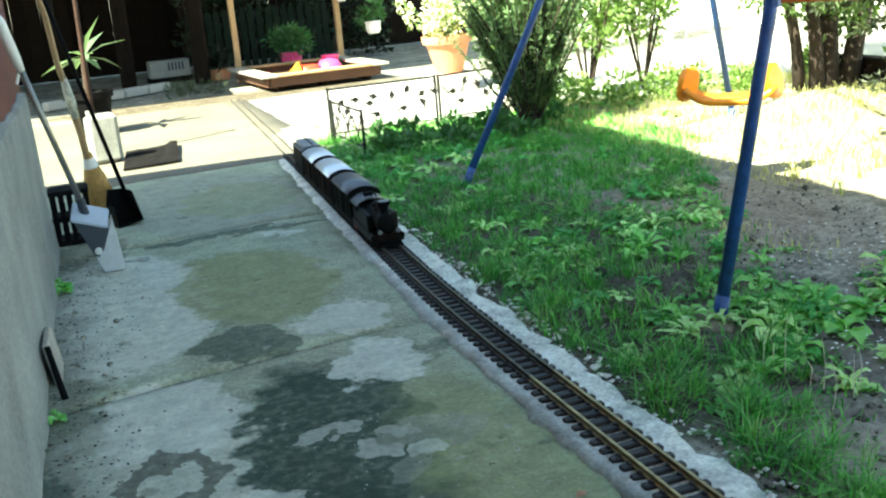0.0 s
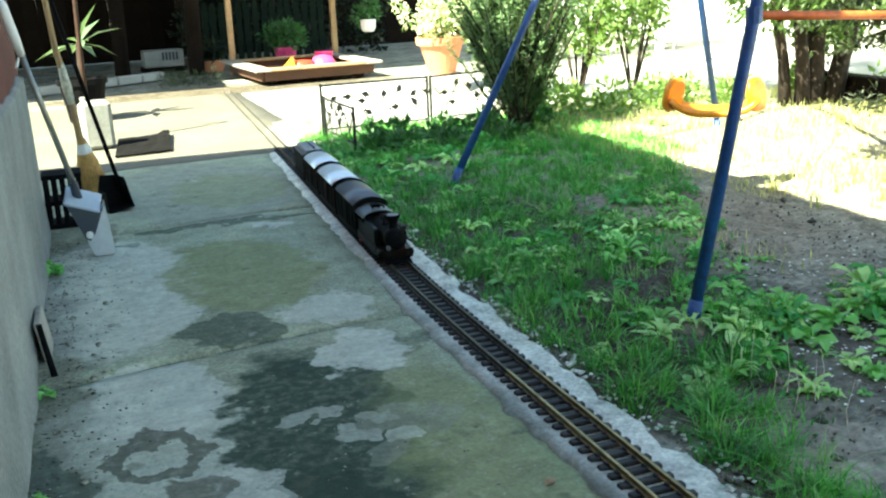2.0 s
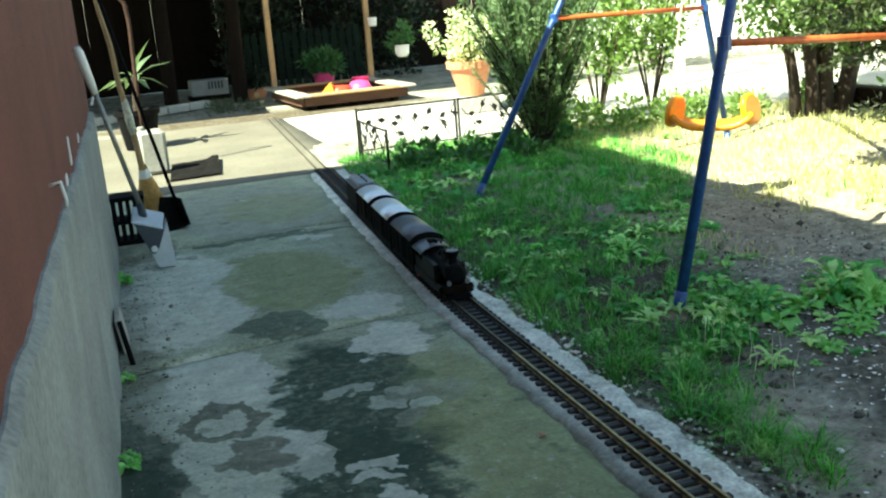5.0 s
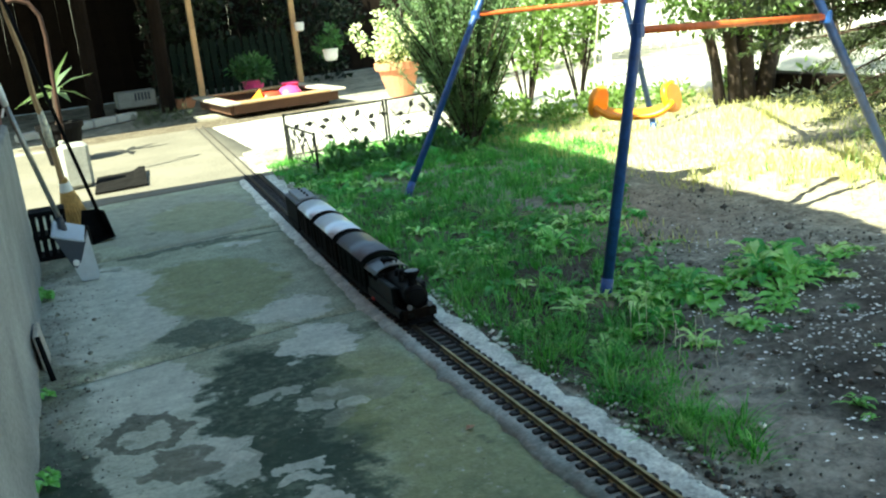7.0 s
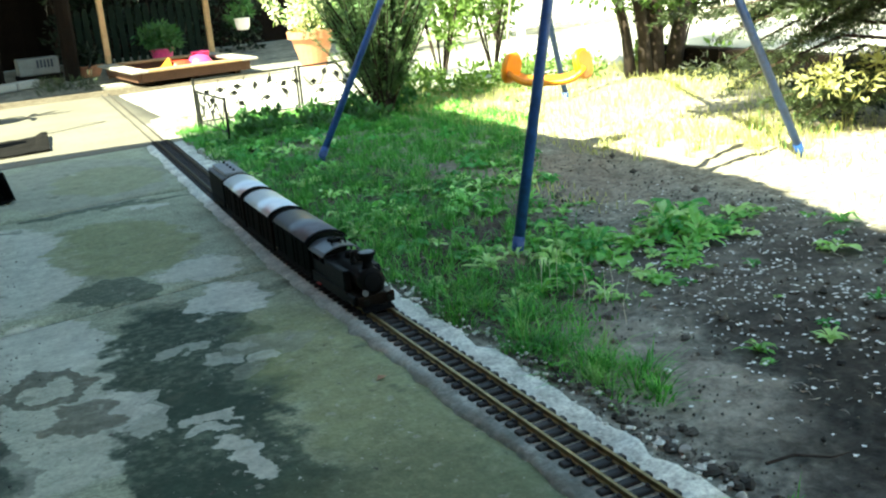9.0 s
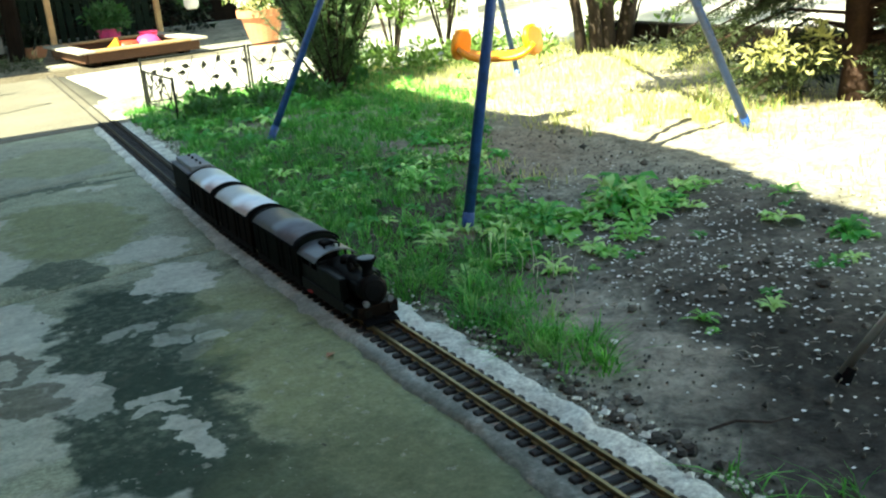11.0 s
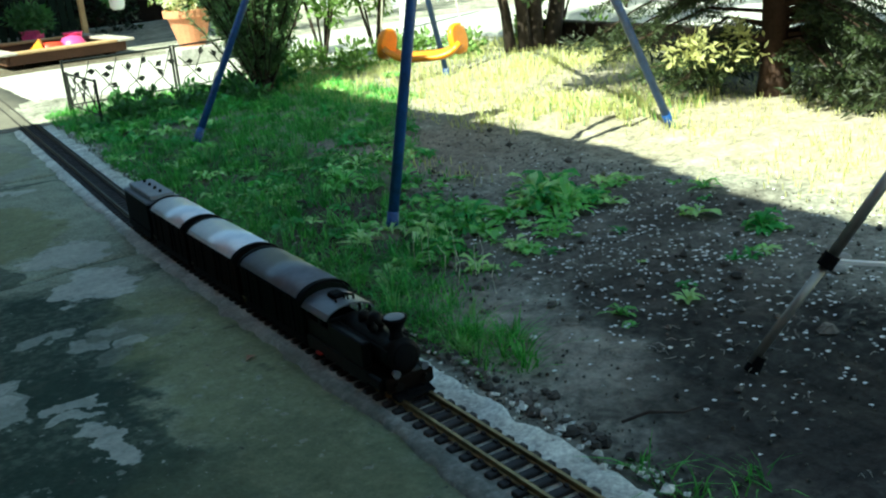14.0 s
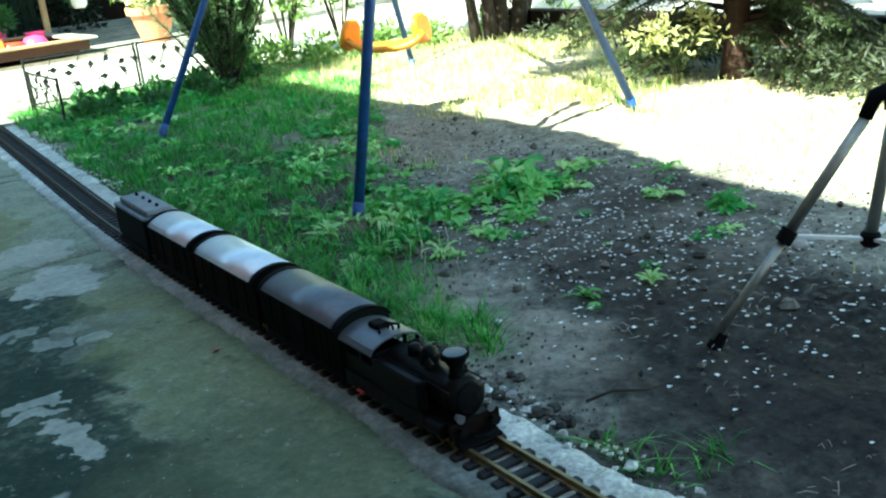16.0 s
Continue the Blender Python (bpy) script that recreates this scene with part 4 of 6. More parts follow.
    for paint, text in ((WEED, "green broad-leaved weeds spread through the lawn"), (WEED_PALE, "pale green weeds spread through the lawn"), (WEED_DARK, "deep green weeds spread through the lawn")):
        whole("weed_drift", drifts[paint], paint, text, "weeds", kind="stuff")


def build_litter():
    rng = random.Random(4)
    sh = Shape()
    n = 0
    while n < 1400:
        x, y = rng.gauss(1.88, 0.33), rng.gauss(1.70, 0.52)
        if x < dirt_edge(y) + 0.08 or x > 2.5 or y < 0.5:
            continue
        r, a, z = rng.uniform(0.0026, 0.0062), rng.uniform(0, 3.1), ground_z(x, y) + 0.002
        t = rng.uniform(0, 0.004)
        pts = [(x + r * math.cos(a + k * 1.257) * (1.3 if k % 2 else 0.9), y + r * math.sin(a + k * 1.257), z + t * (k % 3) * 0.5) for k in range(5)]
        sh.poly(pts)
        n += 1
    whole("petals", sh, PETAL, "small fallen white petals on dark soil", "petals", kind="stuff")
    cr = Shape()
    for i in range(3600):
        if i < 1100:
            y = rng.uniform(0.6, 3.2)
            x = track_x(y) + rng.uniform(0.11, 0.22)
        else:
            x, y = rng.uniform(1.1, 2.5), rng.uniform(0.5, 3.6)
        r = rng.uniform(0.002, 0.008) * (1.8 if rng.random() < 0.03 else 0.7) * (0.6 + 1.0 * max(0.0, 0.4 + noise.noise((x * 4, y * 4, 6))))
        z = ground_z(x, y) - 0.003
        k = len(cr.v)
        for dx, dy, dz in ((1, 0, 0.3), (0.2, 1, 0.2), (-0.9, 0.3, 0.4), (-0.2, -0.9, 0.3), (0, 0, 1.1), (0, 0, -0.5)):
            cr.v.append((x + r * dx * rng.uniform(0.6, 1.3), y + r * dy * rng.uniform(0.6, 1.3), z + r * dz))
        cr.f += [(k + a, k + (a + 1) % 4, k + 4) for a in range(4)] + [(k + (a + 1) % 4, k + a, k + 5) for a in range(4)]
    whole("soil_crumbs", cr, CRUMB, "dark soil crumbs and pebbles along the bed", "soil", kind="stuff")
    bits = Shape()
    for i in range(1500):
        x, y = rng.uniform(1.15, 2.6), rng.uniform(0.6, 3.6)
        if noise.noise((x * 3, y * 3, 17)) < -0.05:
            continue
        L, a, z = rng.uniform(0.008, 0.032), rng.uniform(0, 6.283), ground_z(x, y) + 0.001
        c, q = math.cos(a), math.sin(a)
        b = rng.uniform(-0.006, 0.006)
        bits.tube([(x, y, z), (x + c * L / 2 - q * b, y + q * L / 2 + c * b, z + rng.uniform(0.001, 0.006)), (x + c * L, y + q * L, z + 0.001)], [0.0007, 0.0010, 0.0005], 4, False)
    whole("straw_bits", bits, WOOD_GREY, "dry straw bits and stalks lying on the soil", "straw", kind="stuff")
    wc = Shape()
    for i in range(900):
        y = rng.uniform(1.2, 4.1)
        x = -0.135 + 0.0105 * (y - 2.0) + abs(rng.gauss(0, 0.085)) * (1.25 if y > 2.2 else 0.8)
        r = rng.uniform(0.0014, 0.0045) * (2.0 if rng.random() < 0.05 else 1.0)
        k = len(wc.v)
        for dx, dy, dz in ((1, 0, 0.2), (0.2, 1, 0.2), (-0.9, 0.3, 0.3), (-0.2, -0.9, 0.2), (0, 0, 0.9)):
            wc.v.append((x + r * dx * rng.uniform(0.6, 1.3), y + r * dy * rng.uniform(0.6, 1.3), 0.002 + r * dz))
        wc.f += [(k + a, k + (a + 1) % 4, k + 4) for a in range(4)]
    whole("wall_crumbs", wc, CRUMB, "dark earth crumbs swept along the wall foot", "soil", kind="stuff")
    cl = Shape()
    for i in range(120):
        if i < 60:
            y = rng.uniform(1.05, 1.75)
            x = track_x(y) + 0.145 + abs(rng.gauss(0, 0.03))
        else:
            x, y = rng.gauss(1.75, 0.3), rng.gauss(1.9, 0.4)
        r = rng.uniform(0.006, 0.017) * (1.5 if rng.random() < 0.12 else 1.0)
        z = ground_z(x, y) - 0.002
        k = len(cl.v)
        for h, q in ((-0.4, 0.8), (0.15, 1.0), (0.6, 0.6)):
            for a in range(6):
                w = a * 1.047 + h
                cl.v.append((x + r * q * math.cos(w) * rng.uniform(0.7, 1.2), y + r * q * math.sin(w) * rng.uniform(0.7, 1.2), z + r * h * rng.uniform(0.8, 1.2)))
        for b in (0, 6):
            cl.f += [(k + b + a, k + b + (a + 1) % 6, k + b + 6 + (a + 1) % 6, k + b + 6 + a) for a in range(6)]
        cl.f.append(tuple(k + 12 + a for a in range(6)))
    whole("earth_clods", cl, CRUMB, "dark lumps of earth beside the track and on the soil", "clods", kind="stuff")
    rb = Shape()
    for i in range(620):
        y = rng.uniform(0.5, 5.2)
        x = track_x(y) + 0.135 + rng.gauss(0.0, 0.022)
        r = rng.uniform(0.002, 0.009) * (1.7 if rng.random() < 0.08 else 1.0)
        k = len(rb.v)
        for dx, dy, dz in ((1, 0.1, 0.2), (0.25, 1, 0.3), (-0.9, 0.35, 0.25), (-0.3, -0.9, 0.35), (0.1, 0, 0.75), (0, 0, -0.6)):
            rb.v.append((x + r * dx * rng.uniform(0.6, 1.4), y + r * dy * rng.uniform(0.6, 1.4), 0.002 + r * dz * rng.uniform(0.7, 1.2)))
        rb.f += [(k + a, k + (a + 1) % 4, k + 4) for a in range(4)] + [(k + (a + 1) % 4, k + a, k + 5) for a in range(4)]
    whole("mortar_rubble", rb, MORTAR, "broken pale mortar lumps along the track bed", "rubble", kind="stuff")
    ds = Shape()
    for i in range(9):
        x, y = rng.gauss(1.36, 0.05), rng.gauss(1.93, 0.12)
        ds.tube([(x, y, 0), (x + rng.uniform(-0.01, 0.01), y, 0.05), (x + rng.uniform(-0.02, 0.02), y + 0.01, rng.uniform(0.07, 0.13))], [0.0011, 0.0009, 0.0005], 5)
    whole("dry_stalks", ds, ROPE, "thin pale dry stalks standing in the soil", "stalks", kind="stuff")
    for x, y, r, mt, lb in ((2.016, 1.313, 0.022, STONE, "pale flat stone lying on the soil"), (2.10, 1.36, 0.018, STONE, "pale flat stone lying on the soil"), (1.253, 1.503, 0.008, PETAL, "small whitish pebble on the soil"), (1.06, 1.22, 0.013, STONE, "grey pebble beside the mortar")):
        st = Shape()
        st.lathe([(r * 0.7, -0.3 * r), (r, 0.1 * r), (r * 0.8, 0.45 * r), (r * 0.3, 0.6 * r)], 9)
        st.v = [(a * (1 + 0.2 * noise.noise((a * 90, b * 90, x))) * 1.3, b * (1 + 0.2 * noise.noise((b * 70, a * 60, y))), c) for a, b, c in st.v]
        whole("stone", st, mt, lb, "stone", smooth=True, at=pose(x, y, ground_z(x, y), 0, 0, x * 200))
    whole("stone", Shape().lathe([(0.05, -0.02), (0.075, 0.0), (0.06, 0.012), (0.02, 0.016)], 11), EARTH_STONE, "flat stone under the blue swing leg", "stone", smooth=True, at=pose(1.425, 2.41, ground_z(1.425, 2.41) - 0.004, 3, 2, 30))
    lf = Shape()
    leaf(lf, Vector((0, 0, 0.004)), Vector((1, 0.1, 0.1)), Vector((0, 0, 1)), 0.03, 0.02)
    whole("dead_leaf", lf, mat("dry_leaf", (0.42, 0.22, 0.13), 0.8), "curled reddish dry leaf on the concrete", "leaf", at=pose(0.735, 1.83, 0.0, 0, 0, 20))
    tw = Shape().tube([(0, 0, 0.006), (0.05, 0.015, 0.012), (0.11, 0.01, 0.007), (0.15, 0.03, 0.004)], [0.003, 0.003, 0.002, 0.001], 6)
    whole("twig", tw, BARK, "thin dry twig on the soil", "twig", at=pose(1.13, 1.10, 0.0, 0, 0, -30))
    for x, y in ((-0.10, 2.9), (0.0, 2.72), (-0.04, 3.2), (-0.08, 2.45), (0.02, 2.95), (-0.06, 3.45), (-0.03, 2.2), (0.05, 3.3)):
        cb = Shape().lathe([(0.007, 0), (0.009, 0.004), (0.004, 0.009)], 7)
        whole("soil_clod", cb, SOIL, "small dark clod on the concrete", "clod", "clods on the concrete", at=pose(x, y, 0.001, 0, 0, x * 900))


build_grass()
build_weeds()
build_litter()


# ---- swing ----
def build_swing():
    sw = thing("swing_set", "blue tubular children's swing frame with orange cross bars", "swing")
    feet = {"a": Vector((1.450, 2.439, -0.02)), "c": Vector((3.031, 2.840, -0.02)), "b": Vector((1.512, 4.327, -0.02)), "d": Vector((3.31, 4.93, -0.03))}
    top1, top2 = Vector((1.90, 2.58, 1.68)), Vector((2.78, 4.72, 1.95))
    for k, top in (("a", top1), ("c", top1), ("b", top2), ("d", top2)):
        part("leg", Shape().tube([feet[k], feet[k].lerp(top, 0.5), top], 0.0165, 14), BLUE, sw, smooth=True)
        part("foot_cap", Shape().tube([feet[k], feet[k].lerp(top, 0.04)], 0.0185, 14), BLUE, sw, smooth=True)
    part("top_beam", Shape().tube([top1 - (top2 - top1) * 0.03, top2 + (top2 - top1) * 0.03], 0.019, 12), BLUE, sw, smooth=True)
    for p, q, top, s, r in (("a", "c", top1, 0.452, 0.42), ("b", "d", top2, 0.41, 0.40)):
        u, v = feet[p].lerp(top, s), feet[q].lerp(top, r)
        part("cross_bar", Shape().tube([u, v], 0.0115, 12), ORANGE_BAR, sw, "orange-red cross bar", smooth=True)
        for w in (u, v):
            part("clamp", Shape().tube([w - Vector((0, 0, 0.02)), w + Vector((0, 0, 0.02))], 0.0215, 10), BLUE, sw)
    seat_at = Vector((2.37, 3.66, 0.335))
    sm = Matrix.Translation(seat_at) @ Matrix.Rotation(radians(-36), 4, "Z")
    pan = Shape()
    nu, nv = 14, 8
    for i in range(nu + 1):
        u = -1 + 2 * i / nu
        for j in range(nv + 1):
            v = -1 + 2 * j / nv
            pan.v.append((0.155 * u, 0.085 * v * (1 - 0.12 * u ** 4), -0.02 + 0.05 * abs(u) ** 4 + 0.015 * v * v))
    m = nv + 1
    pan.f = [(i * m + j, (i + 1) * m + j, (i + 1) * m + j + 1, i * m + j + 1) for i in range(nu) for j in range(nv)]
    seat = part("seat", pan, SEAT, sw, "moulded orange-yellow toddler seat", smooth=True)
    seat.matrix_basis = sm
    so = seat.modifiers.new("thick", "SOLIDIFY"); so.thickness = 0.022
    for s in (-1, 1):
        wing = Shape()
        k = 22
        for y, q in ((-0.013, 0.82), (-0.009, 0.97), (0.0, 1.0), (0.009, 0.97), (0.013, 0.82)):
            for a in range(k):
                w = 2 * math.pi * a / k
                wing.v.append((0.068 * q * math.copysign(abs(math.cos(w)) ** 0.8, math.cos(w)), y, 0.068 * q * math.copysign(abs(math.sin(w)) ** 0.8, math.sin(w))))
        for r in range(4):
            for a in range(k):
                wing.f.append((r * k + a, r * k + (a + 1) % k, (r + 1) * k + (a + 1) % k, (r + 1) * k + a))
        wing.f += [tuple(range(k - 1, -1, -1)), tuple(range(4 * k, 5 * k))]
        wg = part("side_wing", wing, SEAT, seat, "rounded orange side wing", smooth=True)
        wg.matrix_basis = Matrix.Translation((s * 0.155, 0.0, 0.045)) @ Matrix.Rotation(radians(62), 4, "Z") @ Matrix.Rotation(radians(-s * 10), 4, "X")
    beam = top2 - top1
    for s in (-1, 1):
        hook = top1 + beam * (0.5 + s * 0.09)
        e = seat_at + Vector((s * 0.125, s * -0.13, 0.10))
        part("rope", Shape().tube([e, hook], 0.004, 6), ROPE, sw)


def build_tripod():
    tp = thing("tripod", "small grey metal tripod with white braces on the soil", "tripod")
    hub, top = Vector((1.700, 0.935, 0.185)), Vector((1.735, 0.915, 0.458))
    feet = [Vector((1.46, 1.1, 0.0)), Vector((1.585, 0.684, 0.0)), Vector((1.959, 0.973, 0.0))]
    part("column", Shape().tube([hub, top], 0.011, 12), STEEL, tp, smooth=True)
    part("head", Shape().lathe([(0.012, 0), (0.022, 0.005), (0.024, 0.03), (0.017, 0.045), (0.017, 0.08)], 14, tuple(top - Vector((0, 0, 0.04)))), BLACK, tp)
    part("hub", Shape().lathe([(0.013, -0.014), (0.018, -0.010), (0.018, 0.010), (0.013, 0.014)], 12, tuple(hub)), BLACK, tp)
    for f in feet:
        d = Vector((f.x - top.x, f.y - top.y, 0)).normalized()
        knee = top + d * 0.04 - Vector((0, 0, 0.02))
        mid = knee.lerp(f, 0.53)
        leg = part("leg", Shape().tube([knee, mid], 0.0105, 12), STEEL, tp, "bare metal upper leg", smooth=True)
        part("lower_leg", Shape().tube([mid, f + Vector((0, 0, 0.012))], 0.0085, 12), STEEL, leg, smooth=True)
        part("elbow", Shape().tube([top + Vector((0, 0, 0.008)), knee + Vector((0, 0, 0.012)), knee.lerp(f, 0.06)], [0.013, 0.015, 0.0125], 12), BLACK, leg, smooth=True)
        part("clamp", Shape().tube([mid - (f - knee).normalized() * 0.014, mid + (f - knee).normalized() * 0.014], 0.016, 12), BLACK, leg)
        part("foot", Shape().tube([f + (knee - f).normalized() * 0.03, f - Vector((0, 0, 0.006))], [0.012, 0.016], 12), BLACK, leg, "black rubber foot")
        s = (mid - hub).cross(Vector((0, 0, 1))).normalized() * 0.006
        up = Vector((0, 0, 0.003))
        br = Shape()
        k = [hub - s - up, hub + s - up, hub + s + up, hub - s + up, mid - s - up, mid + s - up, mid + s + up, mid - s + up]
        br.v += [tuple(p) for p in k]
        br.f += [(0, 1, 2, 3), (7, 6, 5, 4), (0, 4, 5, 1), (1, 5, 6, 2), (2, 6, 7, 3), (3, 7, 4, 0)]
        part("brace", br, WHITE, tp, "flat white brace")


build_swing()
build_tripod()


# ---- tools by the house corner ----
# white plastic with partial shade put into a greyer colour
SHADED_PLASTIC = mat("shaded_white_plastic", (0.27, 0.27, 0.245), 0.55, vary=0.2, scale=9, bump=0.05)
PALE_PLASTIC = mat("off_white_plastic", (0.52, 0.55, 0.58), 0.5, vary=0.1, bump=0.05)


def build_tools():
    dp = thing("dustpan", "long-handled dustpan in grey-blue plastic leaning on the wall", "dustpan")
    base, top = Vector((0.01, 3.90, 0.22)), Vector((-0.125, 3.66, 0.86))
    part("handle", Shape().tube([base, base.lerp(top, 0.74)], 0.0095, 12), STEEL, dp, "dull grey metal tube handle", smooth=True)
    part("grip", Shape().tube([base.lerp(top, 0.74), base.lerp(top, 0.80), base.lerp(top, 0.97), top], [0.011, 0.015, 0.017, 0.010], 12), WHITE, dp, "white plastic grip", smooth=True)
    part("hook", Shape().tube([base.lerp(top, 0.73) + Vector((-0.01, 0, 0)), base.lerp(top, 0.73) + Vector((-0.02, -0.01, -0.03))], 0.005, 6), WHITE, dp)
    # the pan leans on its lip: a sloping cap over a slate side and a pale tray
    pan = Shape().extrude([(0.076, 0.150), (0.090, 0.182), (0.106, 0.012), (0.096, 0.004), (0.040, 0.004), (0.022, 0.056)], "y", 3.856, 3.935)
    pan.extrude([(-0.030, 0.195), (0.074, 0.156), (0.060, 0.10), (0.0, 0.12)], "y", 3.925, 3.935)
    body = part("pan", pan, PALE_PLASTIC, dp, "off-white tray with a worn lip")
    part("side_panel", Shape().extrude([(-0.032, 0.193), (0.077, 0.153), (0.050, 0.085), (0.030, 0.060), (0.016, 0.072)], "y", 3.849, 3.857), GREY_BLUE, body, "dark slate-grey side panel")
    tilt = Matrix.Translation((0.024, 3.895, 0.197)) @ Matrix.Rotation(radians(20), 4, "Y") @ Matrix.Rotation(radians(24), 4, "X")
    part("cap", Shape().box((-0.059, -0.056, -0.006), (0.059, 0.05, 0.006), 0.004, tilt), LIGHT_BLUE, body, "pale blue sloping cap")
    part("knob", Shape().tube([(0.031, 3.850, 0.082), (0.031, 3.842, 0.082), (0.031, 3.840, 0.082)], [0.012, 0.012, 0.008], 12), WHITE, body, "white round pivot knob")
    sock = Shape().tube([base - Vector((0, 0, 0.03)), base + (top - base) * 0.06], [0.017, 0.013], 12)
    part("socket", sock, GREY_BLUE, dp)

    br = thing("straw_broom", "straw broom with a crooked wooden stick and bound head", "broom")
    b0, b1 = Vector((0.075, 4.86, 0.0)), Vector((-0.06, 4.62, 1.18))
    ax = b1 - b0
    st = [b0 + ax * k + Vector((0.006 * math.sin(k * 21), 0.006 * math.cos(k * 17), 0)) for k in (0.2, 0.3, 0.42, 0.55, 0.7, 0.85, 1.0)]
    part("stick", Shape().tube(st, [0.015, 0.014, 0.014, 0.012, 0.011, 0.010, 0.010], 10), WOOD, br, "knotty pale wooden stick", smooth=True)
    part("wrapping", Shape().tube([b0 + ax * 0.36, b0 + ax * 0.42, b0 + ax * 0.50], [0.015, 0.020, 0.014], 10), ROPE, br, smooth=True)
    head = part("straw_head", Shape().tube([b0 + ax * 0.005, b0 + ax * 0.06, b0 + ax * 0.14, b0 + ax * 0.19, b0 + ax * 0.23], [0.062, 0.058, 0.045, 0.026, 0.018], 14), STRAW, br, "golden bound straw", smooth=True)
    part("binding", Shape().tube([b0 + ax * 0.18, b0 + ax * 0.215], [0.031, 0.023], 14), WHITE, head)
    rng = random.Random(2)
    for i in range(26):
        a = 6.283 * i / 26
        o = Vector((math.cos(a), math.sin(a), 0))
        part("straw", Shape().tube([b0 + ax * 0.19 + o * 0.024, b0 + ax * 0.08 + o * 0.058, b0 + ax * 0.002 + o * rng.uniform(0.055, 0.068)], [0.003, 0.003, 0.0015], 5), STRAW, head)

    sc = thing("black_scoop", "black long-handled scoop standing beside the broom", "scoop")
    s0, s1 = Vector((0.17, 4.60, 0.09)), Vector((-0.06, 4.45, 1.15))
    part("handle", Shape().tube([s0, s1], 0.0085, 10), BLACK, sc, smooth=True)
    pn = Shape()
    mm = Matrix.Translation((0.15, 4.58, 0.006)) @ Matrix.Rotation(radians(20), 4, "Z") @ Matrix.Rotation(radians(-8), 4, "Y") @ Matrix.Diagonal((0.78, 0.8, 0.85, 1))
    pn.extrude([(-0.07, 0.0), (0.07, 0.0), (0.055, 0.15), (-0.03, 0.17), (-0.06, 0.10)], "y", 0.05, 0.056)
    pn.extrude([(-0.07, 0.0), (-0.064, 0.0), (-0.054, 0.10), (-0.06, 0.10)], "y", -0.05, 0.05)
    pn.extrude([(0.064, 0.0), (0.07, 0.0), (0.055, 0.15), (0.049, 0.15)], "y", -0.05, 0.05)
    pn.box((-0.07, -0.06, 0.0), (0.07, 0.055, 0.006), 0.002)
    pn.v = [tuple(mm @ Vector(p)) for p in pn.v]
    part("scoop", pn, BLACK, sc)

    ck = thing("slatted_crate", "black slatted plastic crate in the corner by the wall", "crate", (-0.045, 4.42, 0.0))
    for x in (-0.06, -0.03, 0.0, 0.03, 0.06):
        part("slat", Shape().box((x - 0.009, -0.06, 0.01), (x + 0.009, -0.05, 0.20), 0.002), BLACK, ck)
        part("slat", Shape().box((x - 0.009, 0.05, 0.01), (x + 0.009, 0.06, 0.20), 0.002), BLACK, ck)
    for z in (0.0, 0.09, 0.19):
        part("rim", Shape().box((-0.072, -0.066, z), (0.072, 0.066, z + 0.018), 0.003), BLACK, ck)

    part_at = (0.135, 6.3, 0.0)
    cn = thing("canister", "white plastic canister with rounded shoulders", "canister", part_at, 8)
    part("body", Shape().box((-0.085, -0.06, 0.0), (0.085, 0.06, 0.27), 0.022), SHADED_PLASTIC, cn, smooth=False)
    part("cap", Shape().lathe([(0.02, 0), (0.022, 0.004), (0.022, 0.022), (0.018, 0.025)], 12, (-0.05, 0, 0.268)), SHADED_PLASTIC, cn)
    mt = Shape()
    for i in range(9):
        for j in range(9):
            mt.v.append((0.20 + 0.30 * i / 8 + 0.05 * j / 8, 5.90 + 0.64 * j / 8 + 0.05 * i / 8, 0.010 + 0.006 * noise.noise((i * 0.7, j * 0.6, 2)) + (0.02 if i > 6 else 0) * j / 8))
    mt.f += [(i * 9 + j, (i + 1) * 9 + j, (i + 1) * 9 + j + 1, i * 9 + j + 1) for i in range(8) for j in range(8)]
    door_mat = whole("door_mat", mt, RUBBER, "thin black rubber mat lying on pale concrete", "mat")
    so = door_mat.modifiers.new("thick", "SOLIDIFY"); so.thickness = 0.008

    ar = thing("rusty_hook_pole", "rusty iron pole bent into a hook at the top", "pole")
    pts = [(0.10, 6.50, 0.0), (0.103, 6.50, 0.5), (0.115, 6.50, 0.9), (0.105, 6.50, 1.02), (0.055, 6.50, 1.10), (-0.015, 6.50, 1.125), (-0.095, 6.50, 1.11)]
    part("rod", Shape().tube(pts, 0.013, 10), RUST, ar, smooth=True)


def build_agave():
    rng = random.Random(12)
    ag = thing("yucca", "potted yucca with pale sword-shaped leaves", "potted plant", (0.10, 7.6, 0.0))
    part("pot", Shape().lathe([(0.11, 0), (0.15, 0.25), (0.165, 0.25), (0.165, 0.29), (0.14, 0.29), (0.13, 0.26)], 18), BLACK, ag)
    part("stem", Shape().tube([(0, 0, 0.2), (0.01, 0, 0.52)], [0.03, 0.02], 9), BARK, ag)
    for i in range(12):
        a = i * 2.4
        el = rng.uniform(-0.4, 1.3)
        d = Vector((math.cos(a) * math.cos(el), math.sin(a) * math.cos(el), math.sin(el)))
        sh = Shape()
        leaf(sh, Vector((0.01, 0, 0.50 + 0.03 * rng.random())), d, Vector((0, 0, 1)), rng.uniform(0.22, 0.34), 0.060)
        part("leaf", sh, YUCCA, ag)


YUCCA = leafy("yucca_leaf", (0.13, 0.19, 0.11), 0.4)
build_tools()
build_agave()


